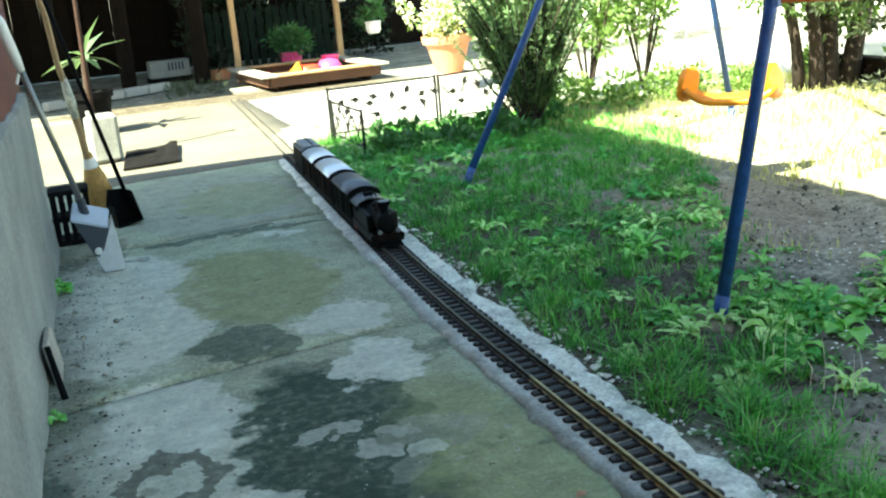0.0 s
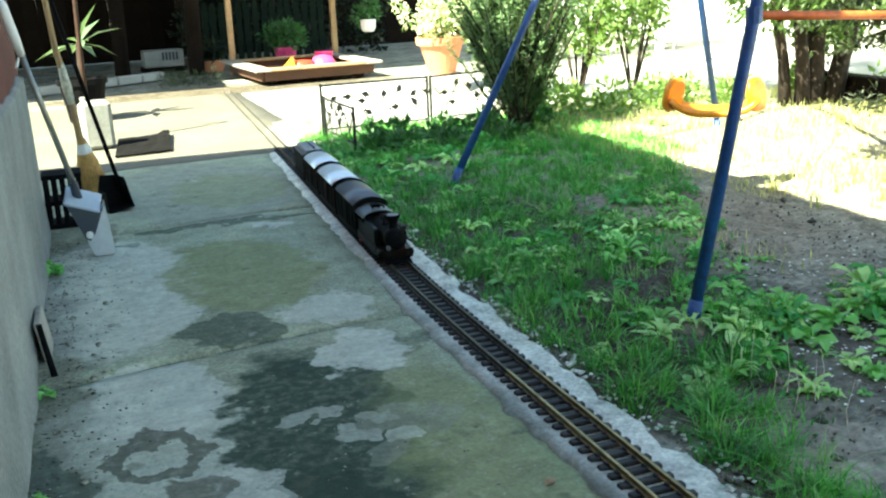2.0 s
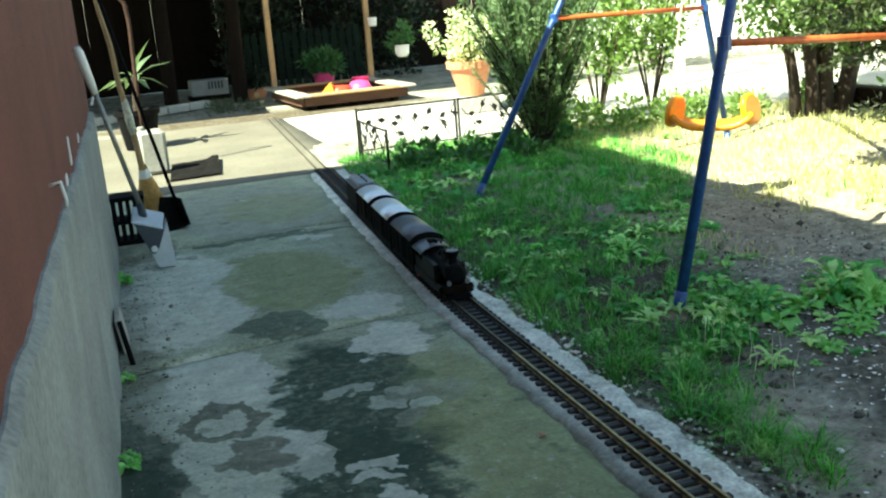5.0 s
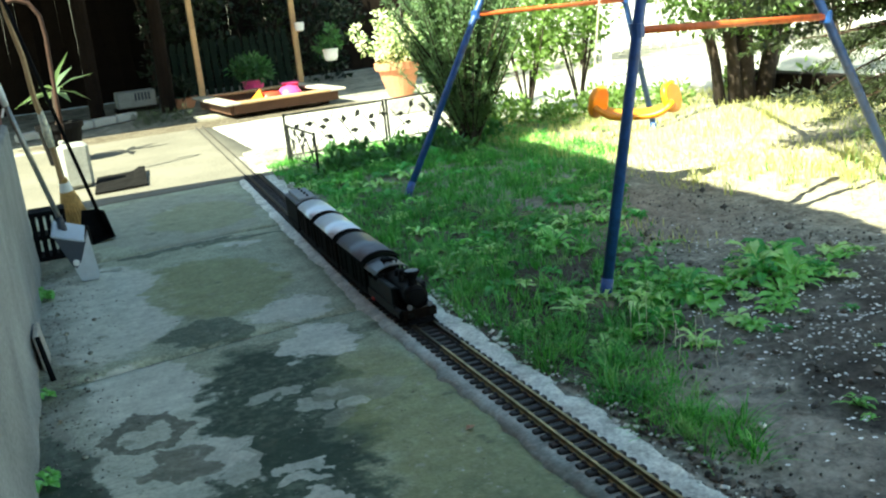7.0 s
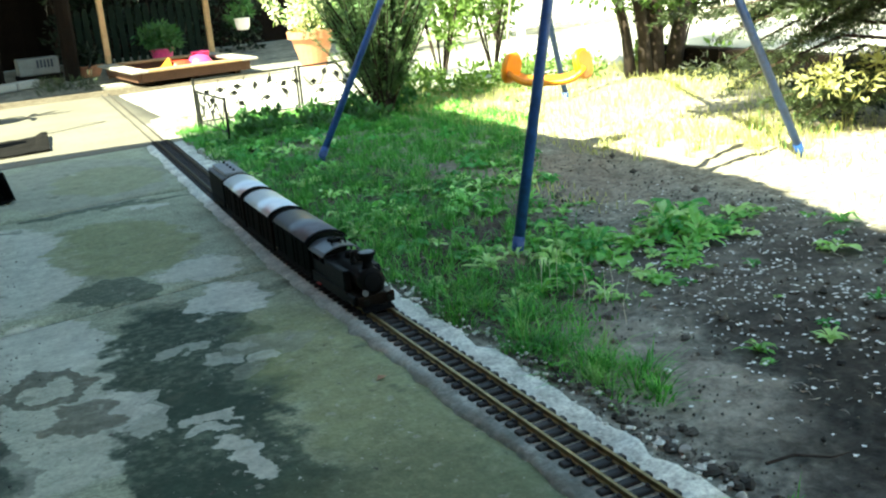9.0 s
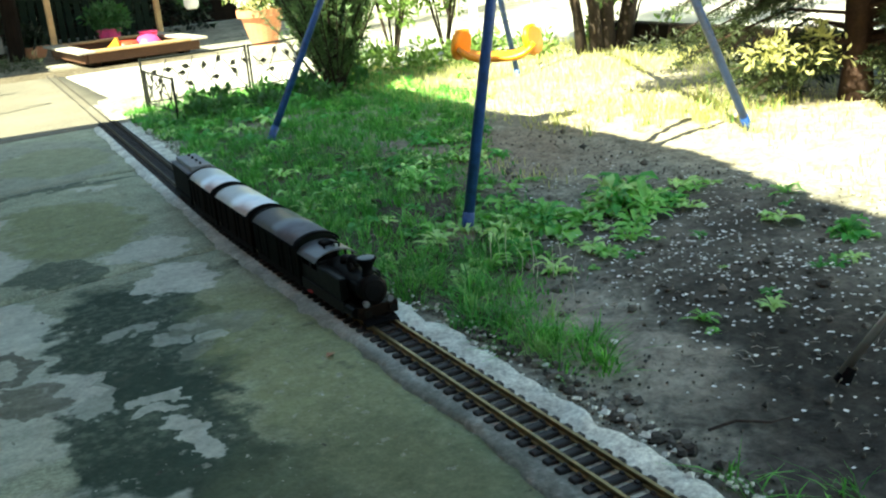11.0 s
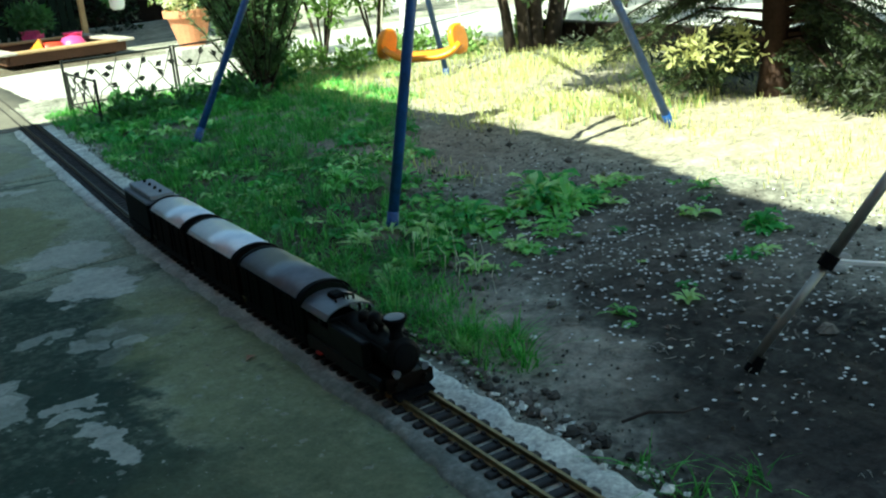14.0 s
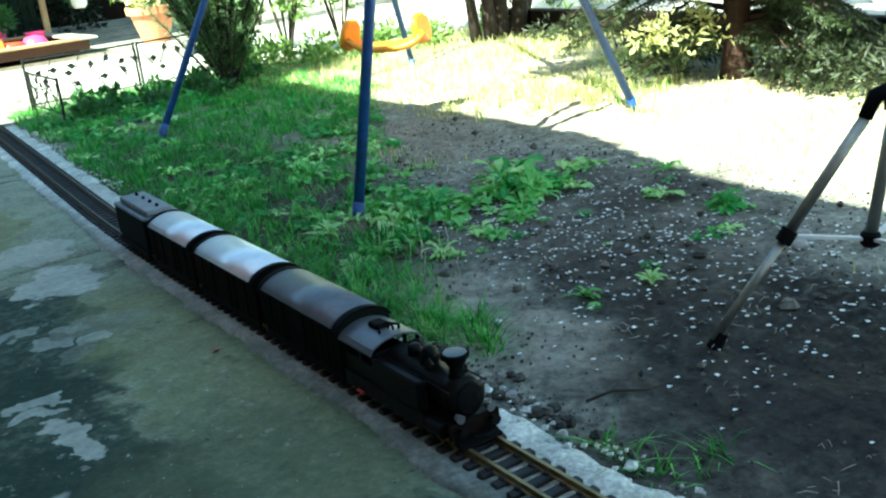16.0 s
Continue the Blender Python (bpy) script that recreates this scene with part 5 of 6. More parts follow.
# ---- sandbox and pots at the back ----
def build_sandbox():
    sb = thing("sandbox", "wooden sandbox with a wide rim and roof posts", "sandbox", (2.03, 9.63, 0.0), 4)
    w, d, h = 0.505, 0.60, 0.115
    for s in (-1, 1):
        part("side_board", Shape().box((s * w - 0.015, -d, 0.03), (s * w + 0.015, d, h), 0.004), WOOD_RED, sb, "reddish stained side board")
        part("end_board", Shape().box((-w + 0.016, s * d - 0.015, 0.03), (w - 0.016, s * d + 0.015, h), 0.004), WOOD_RED, sb, "reddish stained end board")
        part("rim_board", Shape().box((s * w - 0.075, -d - 0.07, h), (s * w + 0.075, d + 0.07, h + 0.024), 0.005), WOOD_GREY, sb, "weathered rim board")
        part("rim_board", Shape().box((-w + 0.077, s * d - 0.06, h), (w - 0.077, s * d + 0.06, h + 0.024), 0.005), WOOD, sb, "pale pine rim board")
    for x in (-0.4, 0.0, 0.4):
        part("skid", Shape().box((x - 0.03, -d + 0.03, 0.0), (x + 0.03, d - 0.03, 0.0295), 0.003), DARK_WOOD, sb, "dark timber skid under the box")
    part("sand", Shape().box((-w + 0.016, -d + 0.016, 0.030), (w - 0.016, d - 0.016, 0.055), 0.01), SAND, sb, "damp reddish play sand")
    for x, y in ((-0.47, 0.64), (0.58, 0.66)):
        part("post", Shape().box((x - 0.026, y - 0.026, 0.0), (x + 0.026, y + 0.026, 1.62), 0.006), WOOD, sb, "round-edged pine roof post")
    part("roof_beam", Shape().box((-0.7, 0.58, 1.62), (0.7, 0.64, 1.68), 0.006), WOOD, sb)
    part("sun_roof", Shape().extrude([(-0.45, 1.69), (0.0, 1.85), (0.45, 1.69), (0.45, 1.70), (0.0, 1.87), (-0.45, 1.70)], "x", -0.72, 0.72), WOOD_GREY, sb).matrix_basis = pose(0, 0.61, 0)
    m = sb.matrix_basis
    for name, mt, at, lb, prof in (("toy_bucket", PINK, (0.30, 0.16, 0.05), "pink plastic toy bucket in the sand", [(0.06, 0), (0.085, 0.13), (0.092, 0.135), (0.092, 0.145), (0.08, 0.14), (0.06, 0.02)]),
                                   ("toy_bowl", PINK, (0.24, 0.02, 0.05), "upturned pink plastic bowl in the sand", [(0.13, 0), (0.12, 0.06), (0.08, 0.11), (0.02, 0.125)]),
                                   ("toy_truck_body", RED_TOY, (0.02, 0.0, 0.05), "red plastic toy in the sand", [(0.12, 0), (0.13, 0.03), (0.11, 0.085), (0.04, 0.09)]),
                                   ("toy_mould", RED_TOY, (-0.38, 0.02, 0.05), "red plastic sand mould", [(0.07, 0), (0.075, 0.03), (0.05, 0.06), (0.01, 0.065)])):
        sh = Shape().lathe(prof, 16)
        whole(name, sh, mt, lb, "toy", smooth=True, at=m @ Matrix.Translation(at))
    whole("toy_wedge", Shape().extrude([(-0.09, 0), (0.09, 0), (-0.05, 0.14)], "x", -0.03, 0.03), ORANGE_TOY, "orange plastic toy shovel blade in the sand", "toy", at=m @ pose(-0.12, -0.06, 0.05, 0, 0, 60))


def foliage(rng, centers, n, size, ratio, droop=0.0):
    """Many leaves spread through soft clumps (centre, radius)."""
    sh = Shape()
    for i in range(n):
        c, r = centers[rng.randrange(len(centers))]
        d = rnd_dir(rng)
        p = Vector(c) + d * r * rng.random() ** 0.45
        q = (d + rnd_dir(rng) * 0.9 + Vector((0, 0, 0.3 - droop))).normalized()
        leaf(sh, p, q, rnd_dir(rng), size * rng.uniform(0.6, 1.3), size * ratio)
    return sh


# leaf and picket tones lowered to hold the corner's deep shade
SHADED_LEAF = leafy("shade_dark_leaves", (0.009, 0.022, 0.008), 0.6)
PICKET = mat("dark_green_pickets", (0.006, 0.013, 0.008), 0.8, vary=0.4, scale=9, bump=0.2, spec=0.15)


def build_pots():
    rng = random.Random(7)
    big = thing("flower_pot", "large terracotta pot with white flowering plant on a block", "potted plant", (2.70, 7.6, 0.13))
    part("block", Shape().box((-0.17, -0.17, -0.135), (0.17, 0.17, 0.0), 0.012), STONE, big, "pale stone block under the pot")
    part("pot", Shape().lathe([(0.10, 0.0), (0.165, 0.22), (0.19, 0.22), (0.195, 0.275), (0.17, 0.275), (0.155, 0.25)], 22), TERRA, big, smooth=False)
    st = Shape()
    tips = []
    for i in range(26):
        a, e = rng.uniform(0, 6.28), rng.uniform(0.5, 1.5)
        L = rng.uniform(0.18, 0.50) if i else 0.55
        t = Vector((math.cos(a) * math.cos(e) * L, math.sin(a) * math.cos(e) * L, 0.27 + math.sin(e) * L * 0.75))
        st.tube([(0, 0, 0.24), (t.x * 0.5, t.y * 0.5, 0.27 + (t.z - 0.27) * 0.6), tuple(t)], [0.004, 0.003, 0.002], 5)
        tips.append((tuple(t), 0.07))
    part("stems", st, DARK_LEAF, big)
    part("leaves", foliage(rng, tips + [((0, 0, 0.33), 0.16)] * 6, 700, 0.045, 0.4), SHRUB, big)
    part("blossom", foliage(rng, tips + [((0, 0, 0.36), 0.17)] * 8, 1500, 0.034, 0.7), BLOSSOM, big, "dense white blossom")
    for name, lb, at, pr, ph, pm, fr, lm, n in (("bowl_plant", "leafy plant in a terracotta bowl, shade in its leaf colour", (1.38, 10.75, 0.0), 0.15, 0.11, TERRA, 0.17, SHADED_LEAF, 420),
                                                ("pink_pot_plant", "bushy green plant in a pink pot", (2.16, 10.85, 0.0), 0.12, 0.19, PINK, 0.22, DARK_LEAF, 700)):
        p = thing(name, lb, "potted plant", at)
        part("pot", Shape().lathe([(pr * 0.7, 0), (pr, ph * 0.9), (pr * 1.06, ph * 0.9), (pr * 1.06, ph), (pr * 0.9, ph)], 18), pm, p)
        part("leaves", foliage(rng, [((rng.uniform(-1, 1) * fr * 0.7, rng.uniform(-1, 1) * fr * 0.7, ph + fr * rng.uniform(0.2, 0.9)), fr * 0.5) for _ in range(9)], n, 0.08, 0.35), lm, p)
    hp = thing("hanging_pot", "white hanging pot with trailing green plant", "potted plant", (2.80, 9.9, 0.345))
    part("pot", Shape().lathe([(0.05, 0), (0.07, 0.03), (0.075, 0.10), (0.08, 0.10), (0.08, 0.115), (0.07, 0.115)], 16), WHITE, hp)
    part("leaves", foliage(rng, [((rng.uniform(-0.08, 0.08), rng.uniform(-0.08, 0.08), 0.12 + rng.uniform(0, 0.18)), 0.07) for _ in range(6)], 260, 0.07, 0.4), DARK_LEAF, hp)
    part("wire", Shape().tube([(0, 0, 0.11), (-0.1, 0.02, 0.9), (-0.24, 0.05, 1.735)], 0.003, 5), IRON, hp)
    mg = thing("white_mug", "small white cup hung on the sandbox post", "cup", (2.60, 10.24, 0.66))
    part("cup", Shape().lathe([(0.03, 0), (0.045, 0.01), (0.05, 0.09), (0.043, 0.09), (0.04, 0.02)], 14), WHITE, mg)
    cr = thing("white_crate", "low white crate with dark print in the shade", "crate", (0.94, 11.2, 0.0), 3)
    part("box", Shape().box((-0.20, -0.12, 0.05), (0.20, 0.12, 0.22), 0.008), SHADED_PLASTIC, cr)
    for i in range(5):
        part("printed_bar", Shape().box((-0.02 + i * 0.035, -0.126, 0.12), (0.0 + i * 0.035, -0.1205, 0.20), 0.001), GREY_BLUE, cr, "dark printed bar")
    part("foot_board", Shape().box((-0.22, -0.13, 0.0), (0.22, 0.13, 0.05), 0.006), DARK_WOOD, cr)


def build_edging():
    fe = thing("garden_fence", "low black wrought-iron edging fence with leaf tendrils", "garden fence")
    rng = random.Random(17)
    def panel(p, q, h):
        p, q = Vector(p), Vector(q)
        d = (q - p)
        up = Vector((0, 0, 1))
        for e in (p, q):
            part("post", Shape().tube([e - up * 0.05, e + up * (h + 0.01)], 0.0075, 8), IRON, fe)
        part("top_bar", Shape().tube([p + up * h, q + up * h], 0.006, 8), IRON, fe)
        part("bottom_bar", Shape().tube([p + up * 0.05, q + up * 0.05], 0.004, 8), IRON, fe)
        n = max(2, int(d.length / 0.16))
        for i in range(n):
            a = p + d * ((i + 0.1) / n)
            b = p + d * ((i + 0.95) / n)
            pts = [a + up * 0.05, a.lerp(b, 0.15) + up * h * 0.35, a.lerp(b, 0.55) + up * h * 0.45, a.lerp(b, 0.8) + up * h * 0.72, b + up * h * 0.95]
            part("tendril", Shape().tube(pts, 0.003, 6), IRON, fe)
            part("tendril", Shape().tube([b + up * 0.05, a.lerp(b, 0.7) + up * h * 0.3, a.lerp(b, 0.3) + up * h * 0.6, a + up * h * 0.8], 0.003, 6), IRON, fe)
            for k, (s, z) in enumerate(((0.55, 0.47), (0.82, 0.75), (0.25, 0.66))):
                sh = Shape()
                c = a.lerp(b, s) + up * h * z
                leaf(sh, c, (d.normalized() * rng.uniform(-0.5, 0.9) + up * rng.uniform(-0.4, 0.9)), d.cross(up), 0.055, 0.038)
                lf = part("leaf", sh, IRON, fe, "cut sheet-iron leaf")
    panel((1.335, 5.88, 0.0), (1.975, 5.90, 0.0), 0.295)
    panel((1.995, 5.90, 0.0), (2.62, 6.02, 0.0), 0.295)
    panel((1.345, 5.86, 0.0), (1.36, 5.30, 0.0), 0.23)


build_sandbox()
build_pots()
build_edging()


# ---- shrubs and trees ----
def spray(sh, rng, p, d, length, n, size, ratio):
    """A twig clothed with short needles."""
    side = d.cross(Vector((0, 0, 1)))
    if side.length < 0.1:
        side = Vector((1, 0, 0))
    for i in range(n):
        u = (i + rng.random()) / n
        q = (d * 0.8 + rnd_dir(rng) * 0.75).normalized()
        leaf(sh, p + d * length * u, q, rnd_dir(rng), size * (1.15 - 0.5 * u), size * ratio)


def build_conifer():
    rng = random.Random(41)
    cf = thing("juniper_bush", "dense upright juniper bush with feathery blue-green sprays", "bush", (2.34, 5.42, 0.0))
    tr, fol = Shape(), Shape()
    for i in range(165):
        a = rng.uniform(0, 6.283)
        u = rng.random()
        base = Vector((math.cos(a) * 0.05, math.sin(a) * 0.05, 0.02 + 0.5 * u))
        lean = rng.uniform(0.12, 0.75)
        d = Vector((math.cos(a) * lean, math.sin(a) * lean, 1.0)).normalized()
        L = rng.uniform(0.4, 0.85)
        tr.tube([base, base + d * L], [0.008, 0.002], 5)
        spray(fol, rng, base + d * L * 0.15, d, L * 0.95, 120, 0.05, 0.17)
    for i in range(90):
        a = rng.uniform(0, 6.283)
        d = Vector((math.cos(a), math.sin(a), rng.uniform(0.3, 1.4))).normalized()
        spray(fol, rng, Vector((0, 0, 0.03 + 0.75 * rng.random())) + d * 0.05, d, rng.uniform(0.16, 0.27), 80, 0.05, 0.2)
    tr.tube([(0, 0, -0.03), (0, 0, 0.5), (0.02, 0, 1.0)], [0.045, 0.03, 0.01], 9)
    part("trunk", tr, BARK, cf)
    part("crown", fol, CONIFER, cf)


def build_tree():
    rng = random.Random(52)
    t = thing("garden_tree", "dark multi-stemmed tree with small leaves at the lawn edge", "tree", (4.38, 5.45, 0.0))
    tips = []
    for dx, dy, lean, r in ((-0.08, 0, -0.12, 0.042), (0.02, 0.03, 0.05, 0.062), (0.12, -0.02, 0.55, 0.055), (-0.16, 0.06, -0.25, 0.035)):
        pts = [(dx, dy, -0.05), (dx + lean * 0.12, dy, 0.25), (dx + lean * 0.35, dy + 0.03, 0.6), (dx + lean * 0.8, dy + 0.05, 1.2), (dx + lean * 1.3, dy + 0.1, 2.1)]
        part("trunk", Shape().tube(pts, [r * 1.25, r, r * 0.9, r * 0.65, r * 0.3], 10), BARK, t, smooth=True)
        for k in range(7):
            z = rng.uniform(0.35, 1.9)
            a = rng.uniform(0, 6.28)
            b = Vector((dx + lean * 0.55 * z, dy, z))
            e = b + Vector((math.cos(a), math.sin(a), 0.25)) * rng.uniform(0.3, 0.8)
            part("limb", Shape().tube([b, b.lerp(e, 0.5) + Vector((0, 0, 0.05)), e], [r * 0.35, r * 0.22, 0.005], 7), BARK, t)
            tips += [(tuple(b.lerp(e, u)), 0.22) for u in (0.6, 0.8, 1.0)]
    part("crown", foliage(rng, tips, 14000, 0.06, 0.5, 0.3), SHRUB_DARK, t)


def build_spruce():
    rng = random.Random(63)
    t = thing("spruce", "spruce with reddish trunk and drooping low branches", "tree", (3.80, 2.95, 0.0))
    part("trunk", Shape().tube([(0, 0, -0.04), (0, 0, 0.15), (0.0, 0, 0.8), (0.02, 0, 2.0), (0.02, 0, 3.6)], [0.085, 0.062, 0.055, 0.045, 0.02], 14), RED_BARK, t, smooth=True)
    fol = Shape()
    limbs = [(2.75, 0.20, 0.62, -0.05), (2.5, 0.36, 0.75, -0.2), (2.9, 0.24, 0.5, -0.05), (4.9, 0.30, 0.5, -0.3), (5.2, 0.35, 0.7, -0.35), (5.8, 0.3, 0.6, -0.3), (0.2, 0.4, 0.7, -0.2), (1.2, 0.45, 0.7, -0.2), (2.2, 0.42, 0.7, -0.2), (2.6, 0.52, 0.8, -0.25), (3.0, 0.62, 0.6, -0.1), (4.8, 0.5, 0.8, -0.2)]
    for k in range(26):
        limbs.append((rng.choice((rng.uniform(1.6, 2.9), rng.uniform(4.9, 6.2))), rng.uniform(0.12, 0.6), rng.uniform(0.3, 0.65), rng.uniform(-0.4, -0.1)))
    for k in range(34):
        limbs.append((rng.uniform(0, 6.283), rng.uniform(0.6, 3.2), rng.uniform(0.5, 0.95), rng.uniform(-0.35, -0.05)))
    # unseen limbs added on the sun side to shade the trunk
    for k in range(20):
        limbs.append((rng.uniform(3.25, 4.0), rng.uniform(0.62, 1.3), rng.uniform(0.45, 0.95), rng.uniform(-0.12, 0.05)))
    for k in range(34):
        limbs.append((rng.uniform(3.0, 4.8), rng.uniform(1.0, 2.6), rng.uniform(0.6, 1.1), rng.uniform(-0.3, 0.0)))
    for k in range(22):
        limbs.append((rng.uniform(4.3, 5.6), rng.uniform(0.14, 0.42), rng.uniform(0.35, 0.75), rng.uniform(-0.55, -0.2)))
    # more added high limbs, mostly out of view, to shade ground and low boughs
    for k in range(26):
        limbs.append((rng.uniform(4.1, 5.3), rng.uniform(0.85, 1.9), rng.uniform(0.8, 1.35), rng.uniform(-0.2, 0.05)))
    for k in range(24):
        limbs.append((rng.uniform(1.5, 2.7), rng.uniform(0.55, 1.25), rng.uniform(0.8, 1.25), rng.uniform(-0.25, 0.05)))
    for a, z, L, dr in limbs:
        high = z > 0.6
        L *= 1.0 if z < 1.5 else (3.7 - z) / 2.2
        d = Vector((math.cos(a), math.sin(a), 0))
        pts = [Vector((0, 0, z)), Vector((0, 0, z + 0.04)) + d * L * 0.4, Vector((0, 0, z + dr * L * 0.5)) + d * L * 0.8, Vector((0, 0, z + dr * L)) + d * L]
        part("branch", Shape().tube(pts, [0.010, 0.007, 0.004, 0.0015], 6), RED_BARK, t)
        for i in range(16):
            u = 0.25 + 0.75 * i / 15
            q = pts[1].lerp(pts[3], (u - 0.4) / 0.6) if u > 0.4 else pts[0].lerp(pts[1], u / 0.4)
            for s in (-1, 1):
                w = (d * 0.7 + Vector((-d.y, d.x, 0)) * s + Vector((0, 0, -0.35 - 0.3 * rng.random()))).normalized()
                spray(fol, rng, q, w, 0.18 * (1.2 - 0.6 * u), 20 if high else 26, 0.052 if high else 0.034, 0.24 if high else 0.16)
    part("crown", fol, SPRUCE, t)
    # a sun-bleached highlight on the spruce, made as a bough of pale leaves
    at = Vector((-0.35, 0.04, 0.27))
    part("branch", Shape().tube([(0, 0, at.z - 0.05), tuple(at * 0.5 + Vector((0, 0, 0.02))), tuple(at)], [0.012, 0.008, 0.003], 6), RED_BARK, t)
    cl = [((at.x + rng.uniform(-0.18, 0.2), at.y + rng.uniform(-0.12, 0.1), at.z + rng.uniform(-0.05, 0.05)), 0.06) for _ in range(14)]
    bough = part("sunlit_bough", foliage(rng, cl, 340, 0.045, 0.3, 0.3), GRASS_DRY_SUN, t, "spruce bough with its sunlight put into pale leaf colour")
    tagged(bough, "spruce bough with its sunlight put into pale leaf colour", kind="stuff")


def build_shrubs():
    rng = random.Random(77)
    for x, y, s, lb in ((3.15, 6.25, 1.0, "sunlit rose shrub with thin stems"), (3.62, 6.35, 1.05, "sunlit rose shrub with thin stems"), (2.95, 6.9, 0.9, "sunlit rose shrub with thin stems"), (5.6, 6.6, 1.2, "sunlit leafy shrub by the paving"), (6.6, 6.9, 1.3, "sunlit leafy shrub by the paving"), (4.3, 9.2, 1.5, "sunlit leafy shrub by the paving"), (5.4, 9.4, 1.4, "sunlit leafy shrub by the paving"), (7.4, 8.9, 1.5, "sunlit leafy shrub by the paving")):
        b = thing("shrub", lb, "shrub", (x, y, -0.01), group="shrubs behind the lawn")
        cl = []
        for k in range(7):
            a = rng.uniform(0, 6.28)
            e = Vector((math.cos(a) * 0.28, math.sin(a) * 0.2, rng.uniform(0.5, 1.05))) * s
            part("stem", Shape().tube([(0, 0, 0), e * 0.5 + Vector((0.02, 0, 0.05)), e], [0.010, 0.007, 0.003], 6), BARK, b)
            cl += [(tuple(e), 0.17 * s), (tuple(e * 0.75), 0.16 * s), (tuple(e * 0.55), 0.10 * s)]
        part("leaves", foliage(rng, cl, 1500, 0.055, 0.5), SHRUB, b)
    bank = Shape()
    cl = [((rng.uniform(2.6, 5.0), rng.uniform(5.55, 6.1), rng.uniform(0.02, 0.12)), 0.10) for _ in range(36)]
    bank = foliage(rng, cl, 2600, 0.05, 0.5)
    whole("ground_cover", bank, SHRUB, "low leafy ground cover along the lawn edge", "ground cover", kind="stuff")
    cl = []
    for k in range(52):
        u = rng.random()
        cl.append(((3.66 + 0.12 * u + rng.gauss(0, 0.11), 2.66 - 1.15 * u + rng.gauss(0, 0.10), rng.uniform(0.0, 0.18)), 0.10))
    for k in range(14):
        cl.append(((rng.uniform(3.55, 3.95), rng.uniform(3.15, 3.6), rng.uniform(0.0, 0.12)), 0.09))
    # low dark clumps stand in for tree shade on the grass here
    for k in range(30):
        cl.append(((rng.uniform(4.15, 4.55), rng.uniform(3.0, 5.2), rng.uniform(0.0, 0.06)), 0.10))
    whole("undergrowth", foliage(rng, cl, 5000, 0.06, 0.22, 0.5), UNDERGROWTH, "dark undergrowth below the spruce, some standing in for shade", "undergrowth", kind="stuff")
    cl = [((rng.uniform(1.4, 2.7), rng.uniform(5.1, 5.8), rng.uniform(0.0, 0.05)), 0.07) for _ in range(26)]
    whole("ground_cover_dark", foliage(rng, cl, 1300, 0.055, 0.6), DARK_LEAF, "shaded leafy ground cover along the iron fence", "ground cover", kind="stuff")


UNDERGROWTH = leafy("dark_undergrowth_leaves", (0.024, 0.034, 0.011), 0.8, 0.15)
SHRUB_DARK = leafy("tree_leaves", (0.10, 0.17, 0.045), 0.4)
RED_BARK = mat("reddish_bark", (0.042, 0.021, 0.014), 0.95, vary=0.5, scale=14, bump=1.0, fine=60)
build_conifer()
build_tree()
build_spruce()
build_shrubs()


# ---- far boundaries ----


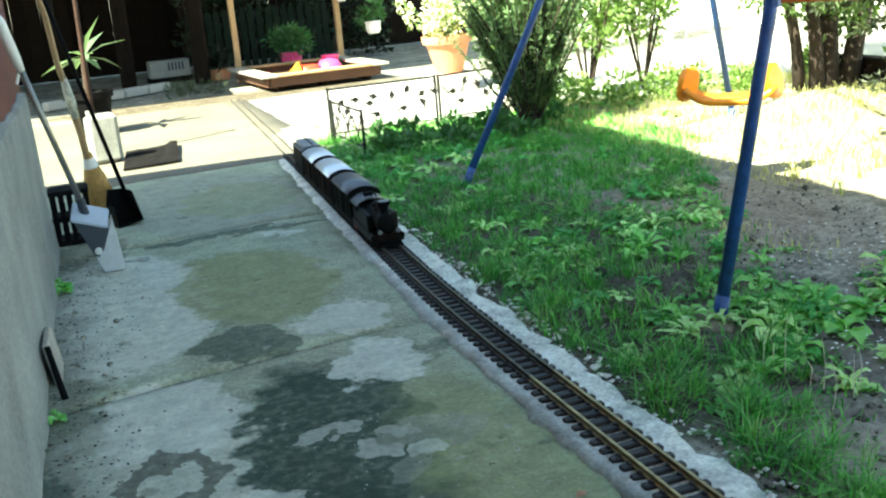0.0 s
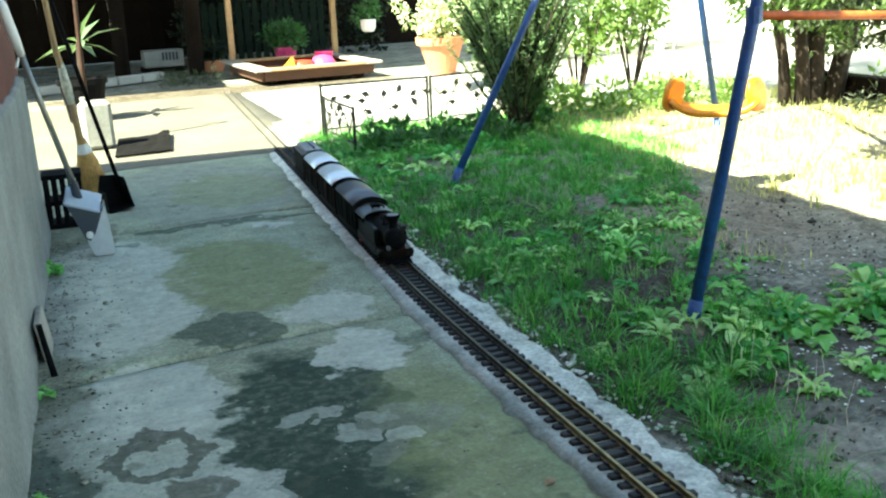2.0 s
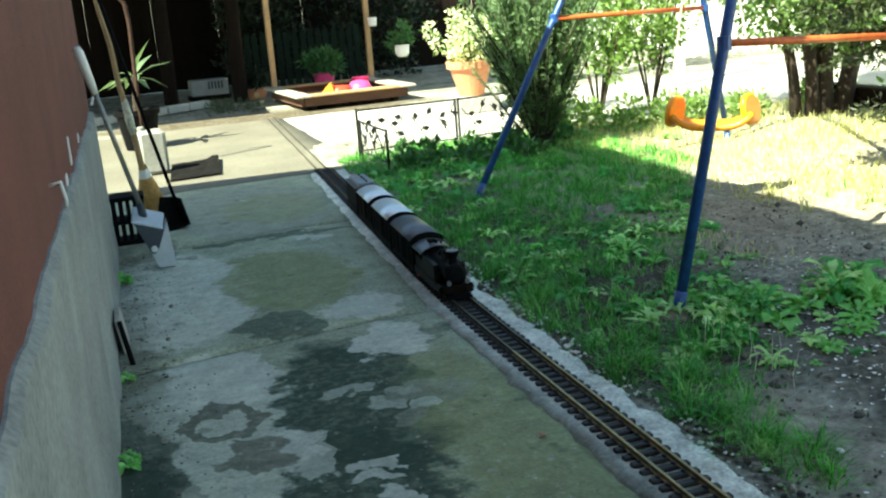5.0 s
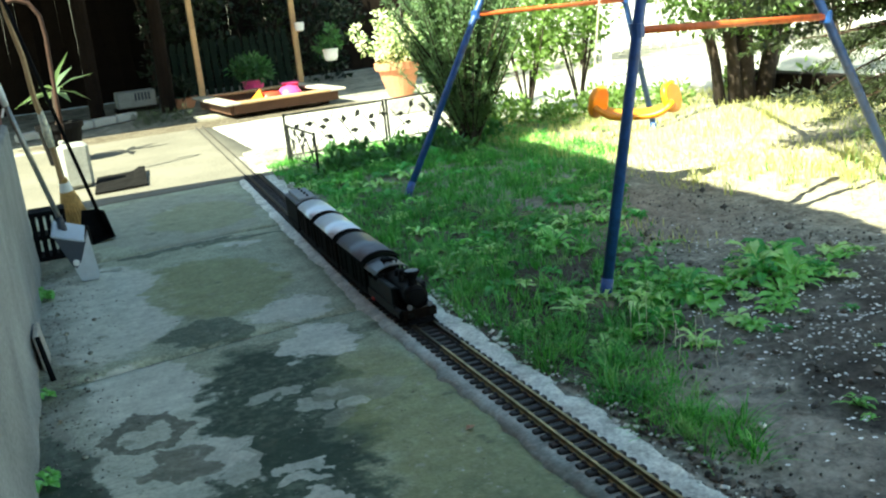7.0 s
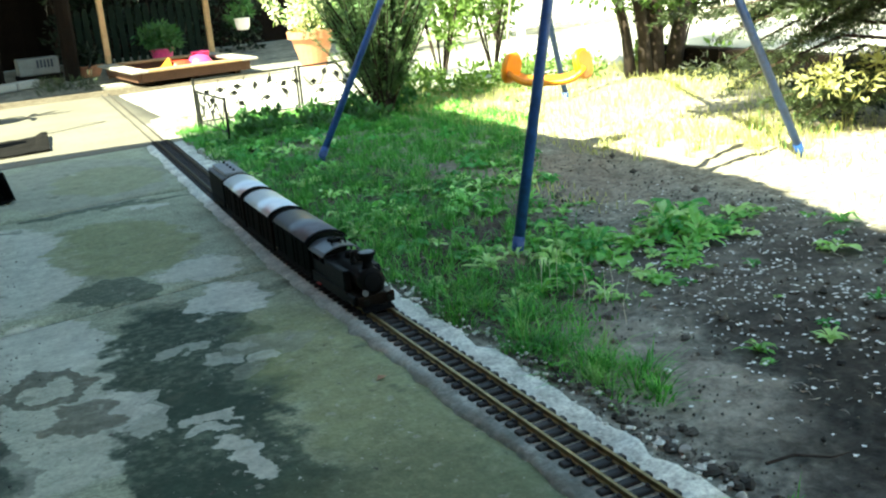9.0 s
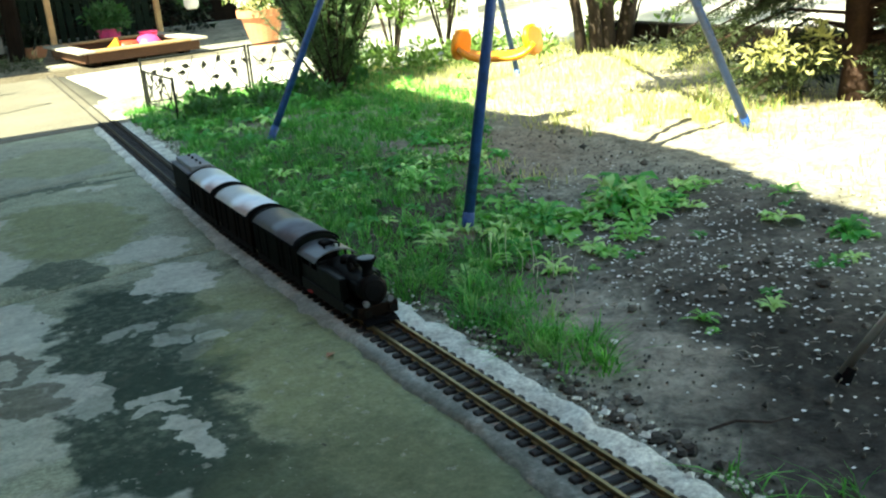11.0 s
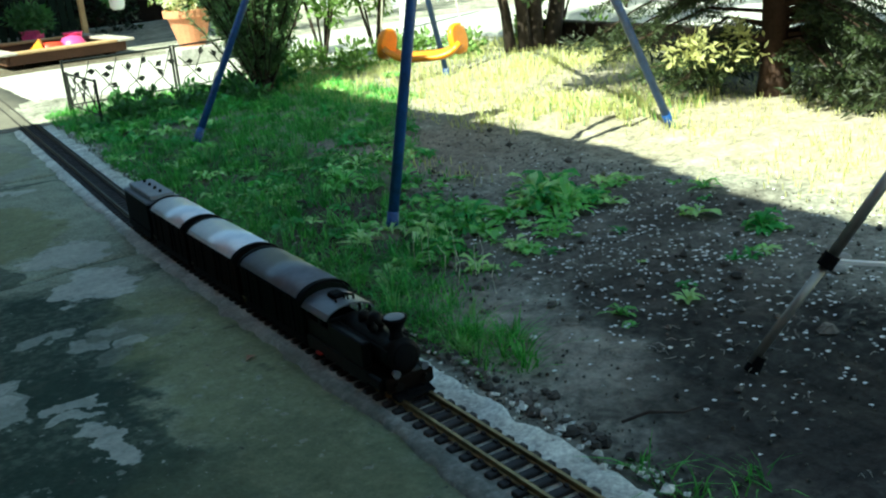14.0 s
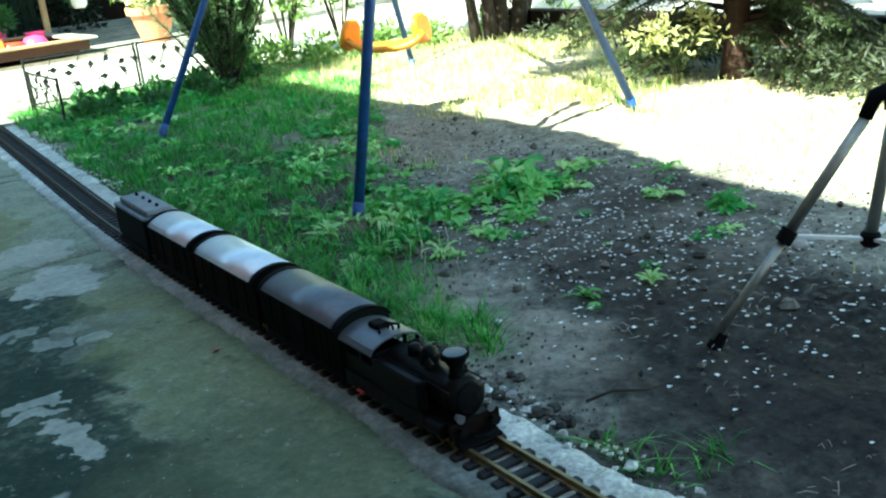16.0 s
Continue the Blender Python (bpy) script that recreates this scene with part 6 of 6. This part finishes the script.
def build_far():
    lw = thing("timber_edge", "low dark timber retaining edge behind the trees", "retaining edge")
    for i in range(5):
        y = 1.4 + i * 0.92
        part("beam", Shape().box((4.62, y, -0.02), (4.74, y + 0.915, 0.145), 0.01), DARK_WOOD, lw)
    whole("pavement_side", slab_shape(4.80, 9.5, -3.0, 6.0, 0.03, 70), PALE, "pale sunlit concrete beyond the timber edge", "pavement", kind="structure")
    ww = tagged(new("wall_east"), "white rendered boundary wall in full sun", "wall", kind="structure")
    part("wall", Shape().box((9.5, -6.0, -0.02), (9.7, 12.0, 2.2), 0.01), WHITE_WALL, ww)
    wn2 = tagged(new("wall_north"), "white rendered wall behind the lattice", "wall", kind="structure")
    part("wall", Shape().box((5.55, 12.0, -0.02), (9.7, 12.2, 2.6), 0.01), WHITE_WALL, wn2)
    lat = thing("lattice_fence", "white wooden lattice fence in the sun", "fence", (6.0, 10.0, 0.0), -12)
    for i in range(21):
        part("slat", Shape().box((i * 0.12 - 0.012, -0.008, 0.02), (i * 0.12 + 0.012, 0.0, 1.35), 0.002), WHITE, lat)
    for z in range(11):
        part("slat", Shape().box((-0.02, 0.0, 0.08 + z * 0.12), (2.44, 0.008, 0.104 + z * 0.12), 0.002), WHITE, lat)
    for x in (-0.05, 2.45):
        part("post", Shape().box((x - 0.035, -0.035, 0), (x + 0.035, 0.035, 1.45), 0.006), WHITE, lat)
    wp = thing("white_post", "slim white painted post by the paving", "post", (4.75, 7.8, 0.0))
    part("post", Shape().box((-0.03, -0.03, 0), (0.03, 0.03, 1.6), 0.006), WHITE, wp)
    kb = thing("kerb", "row of pale kerb stones before the shaded corner", "kerb", (0.0, 9.75, -0.004), 32)
    for i in range(5):
        part("kerb_stone", Shape().box((-0.3 + i * 0.26, -0.05, 0), (-0.05 + i * 0.26, 0.05, 0.08), 0.012), PALE, kb)
    # unseen roof added only to keep the sun off the back corner
    lt = thing("lean_to", "added dark roof, out of view, that shades the back corner", "shelter")
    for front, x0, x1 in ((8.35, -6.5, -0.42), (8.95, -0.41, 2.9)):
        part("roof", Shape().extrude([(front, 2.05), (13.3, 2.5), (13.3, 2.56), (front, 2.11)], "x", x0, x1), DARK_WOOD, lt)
    # these posts take the place of dark trunks in the corner
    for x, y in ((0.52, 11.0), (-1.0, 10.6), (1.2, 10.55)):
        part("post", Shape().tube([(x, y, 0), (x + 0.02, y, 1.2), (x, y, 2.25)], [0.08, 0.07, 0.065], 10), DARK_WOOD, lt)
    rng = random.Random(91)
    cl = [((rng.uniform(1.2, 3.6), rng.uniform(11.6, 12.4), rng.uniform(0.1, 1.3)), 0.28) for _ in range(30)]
    hd = thing("ivy_hedge", "ivy climbing the back fence, deep shade in its colour", "hedge")
    part("leaves", foliage(rng, cl, 3500, 0.08, 0.6), SHADED_LEAF, hd)
    for k in range(7):
        x = 1.3 + k * 0.36
        part("stem", Shape().tube([(x, 12.8, 0), (x + 0.06, 12.7, 0.6), (x - 0.05, 12.75, 1.3), (x, 12.8, 2.0)], [0.02, 0.015, 0.012, 0.006], 7), BARK, hd)
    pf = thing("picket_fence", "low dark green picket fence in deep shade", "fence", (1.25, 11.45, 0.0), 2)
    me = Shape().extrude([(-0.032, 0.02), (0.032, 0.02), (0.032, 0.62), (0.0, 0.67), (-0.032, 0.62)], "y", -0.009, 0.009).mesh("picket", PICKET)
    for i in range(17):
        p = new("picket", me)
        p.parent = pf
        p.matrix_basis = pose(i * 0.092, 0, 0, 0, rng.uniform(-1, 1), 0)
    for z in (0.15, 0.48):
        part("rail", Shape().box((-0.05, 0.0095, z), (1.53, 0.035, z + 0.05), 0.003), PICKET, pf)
    tf = [((rng.uniform(0.75, 1.25), rng.uniform(9.35, 9.9), rng.uniform(0.0, 0.05)), 0.07) for _ in range(18)]
    whole("grass_tuft", foliage(rng, tf, 700, 0.06, 0.12), SPRUCE, "tuft of grass and dry earth beside the sandbox", "grass", kind="stuff")


build_far()


def build_wall_bits():
    for y, z, w, h in ((2.62, 0.60, 0.03, 0.07), (2.35, 0.585, 0.05, 0.03), (3.1, 0.60, 0.05, 0.025)):
        sh = Shape().extrude([(0, 0), (w, 0.01), (w * 0.8, h), (w * 0.2, h * 0.8)], "x", -0.155, -0.1515)
        whole("paint_chip", sh, WHITE_WALL, "whitish bare patch where red paint flaked off", "paint chip", "chips on the wall", at=WALL_LINE @ pose(0, y, z))
    hk = Shape().tube([(-0.156, 1.93, 0.66), (-0.135, 1.93, 0.665), (-0.130, 1.93, 0.63), (-0.132, 1.935, 0.615)], 0.0035, 8)
    whole("wall_hook", hk, WHITE, "small white hook fixed to the red wall", "hook", smooth=True, at=WALL_LINE)
    sk = Shape().tube([(-0.090, 2.78, 0.0), (-0.112, 2.84, 0.115)], [0.008, 0.007], 8)
    whole("black_stick", sk, BLACK, "short black stick leaning on the plinth", "stick", smooth=True, at=WALL_LINE)
    bd = Shape().box((-0.112, 2.88, 0.0), (-0.096, 3.04, 0.12), 0.003, Matrix.Rotation(radians(-8), 4, "Y"))
    whole("board_scrap", bd, WOOD_GREY, "weathered grey board scrap against the plinth", "board", at=WALL_LINE)


build_wall_bits()


def build_far_bits():
    sp = Shape().tube([(4.50, 3.02, 0.155), (4.42, 2.55, 0.15), (4.34, 2.2, 0.11)], [0.028, 0.03, 0.012], 10)
    whole("dark_pole", sp, BLACK, "dark blue-black pole lying along the timber edge", "pole", smooth=True)
    rng = random.Random(3)
    for x, y, r, h in ((4.95, 2.9, 0.035, 2.2), (5.05, 2.45, 0.03, 2.0), (4.98, 3.5, 0.022, 1.8), (5.15, 2.1, 0.03, 2.1)):
        t = thing("sapling", "slim dark sapling with sparse leaves behind the edge", "tree", (x, y, 0.02), group="saplings at the side")
        part("trunk", Shape().tube([(0, 0, -0.02), (0.03, 0, 0.5), (-0.02, 0.02, 1.1), (0.0, 0, h)], [r, r * 0.9, r * 0.7, r * 0.3], 8), BARK, t, smooth=True)
        tips = []
        for k in range(6):
            a, z = rng.uniform(0, 6.28), rng.uniform(0.25, h)
            e = Vector((math.cos(a) * 0.4, math.sin(a) * 0.4, z + 0.15))
            part("limb", Shape().tube([(0, 0, z), e * 0.5 + Vector((0, 0, z * 0.5 + 0.04)), e], [r * 0.3, r * 0.2, 0.003], 6), BARK, t)
            tips.append((tuple(e), 0.16))
        part("leaves", foliage(rng, tips, 420, 0.055, 0.45), SHRUB_DARK, t)


build_far_bits()


# ---- what moves ----
FRONT = [(0.0, 3.485), (0.5, 3.415), (1.0, 3.338), (1.5, 3.266), (2.0, 3.203), (2.5, 3.15), (3.0, 3.083), (5.5, 2.722), (6.0, 2.647), (6.5, 2.57), (7.0, 2.49), (7.5, 2.413), (8.0, 2.335), (8.5, 2.252), (9.0, 2.174), (9.5, 2.1), (12.0, 1.713), (12.5, 1.633), (13.0, 1.55), (13.5, 1.467), (14.0, 1.39), (14.5, 1.311), (15.0, 1.233), (15.5, 1.156), (16.0, 1.081)]


def motions():
    """The train rolls along the track towards the viewer."""
    for ob, back in ((LOCO, 0.045), (VAN_GREY, 0.53), (VAN_SILVER, 0.895), (VAN_SILVER_B, 1.24), (TAIL, 1.565)):
        rows = []
        for t, y in FRONT:
            c = y + back + (0.15 if ob is LOCO else 0.0)
            yaw = -math.degrees(math.atan2(track_x(c + 0.1) - track_x(c - 0.1), 0.2))
            p = Matrix.Translation((track_x(c), c, 0)) @ Matrix.Rotation(radians(yaw), 4, "Z")
            if ob is LOCO:
                p = p @ Matrix.Translation((0, -0.15, 0))
            rows.append((t, p))
        walk(ob, rows)


motions()
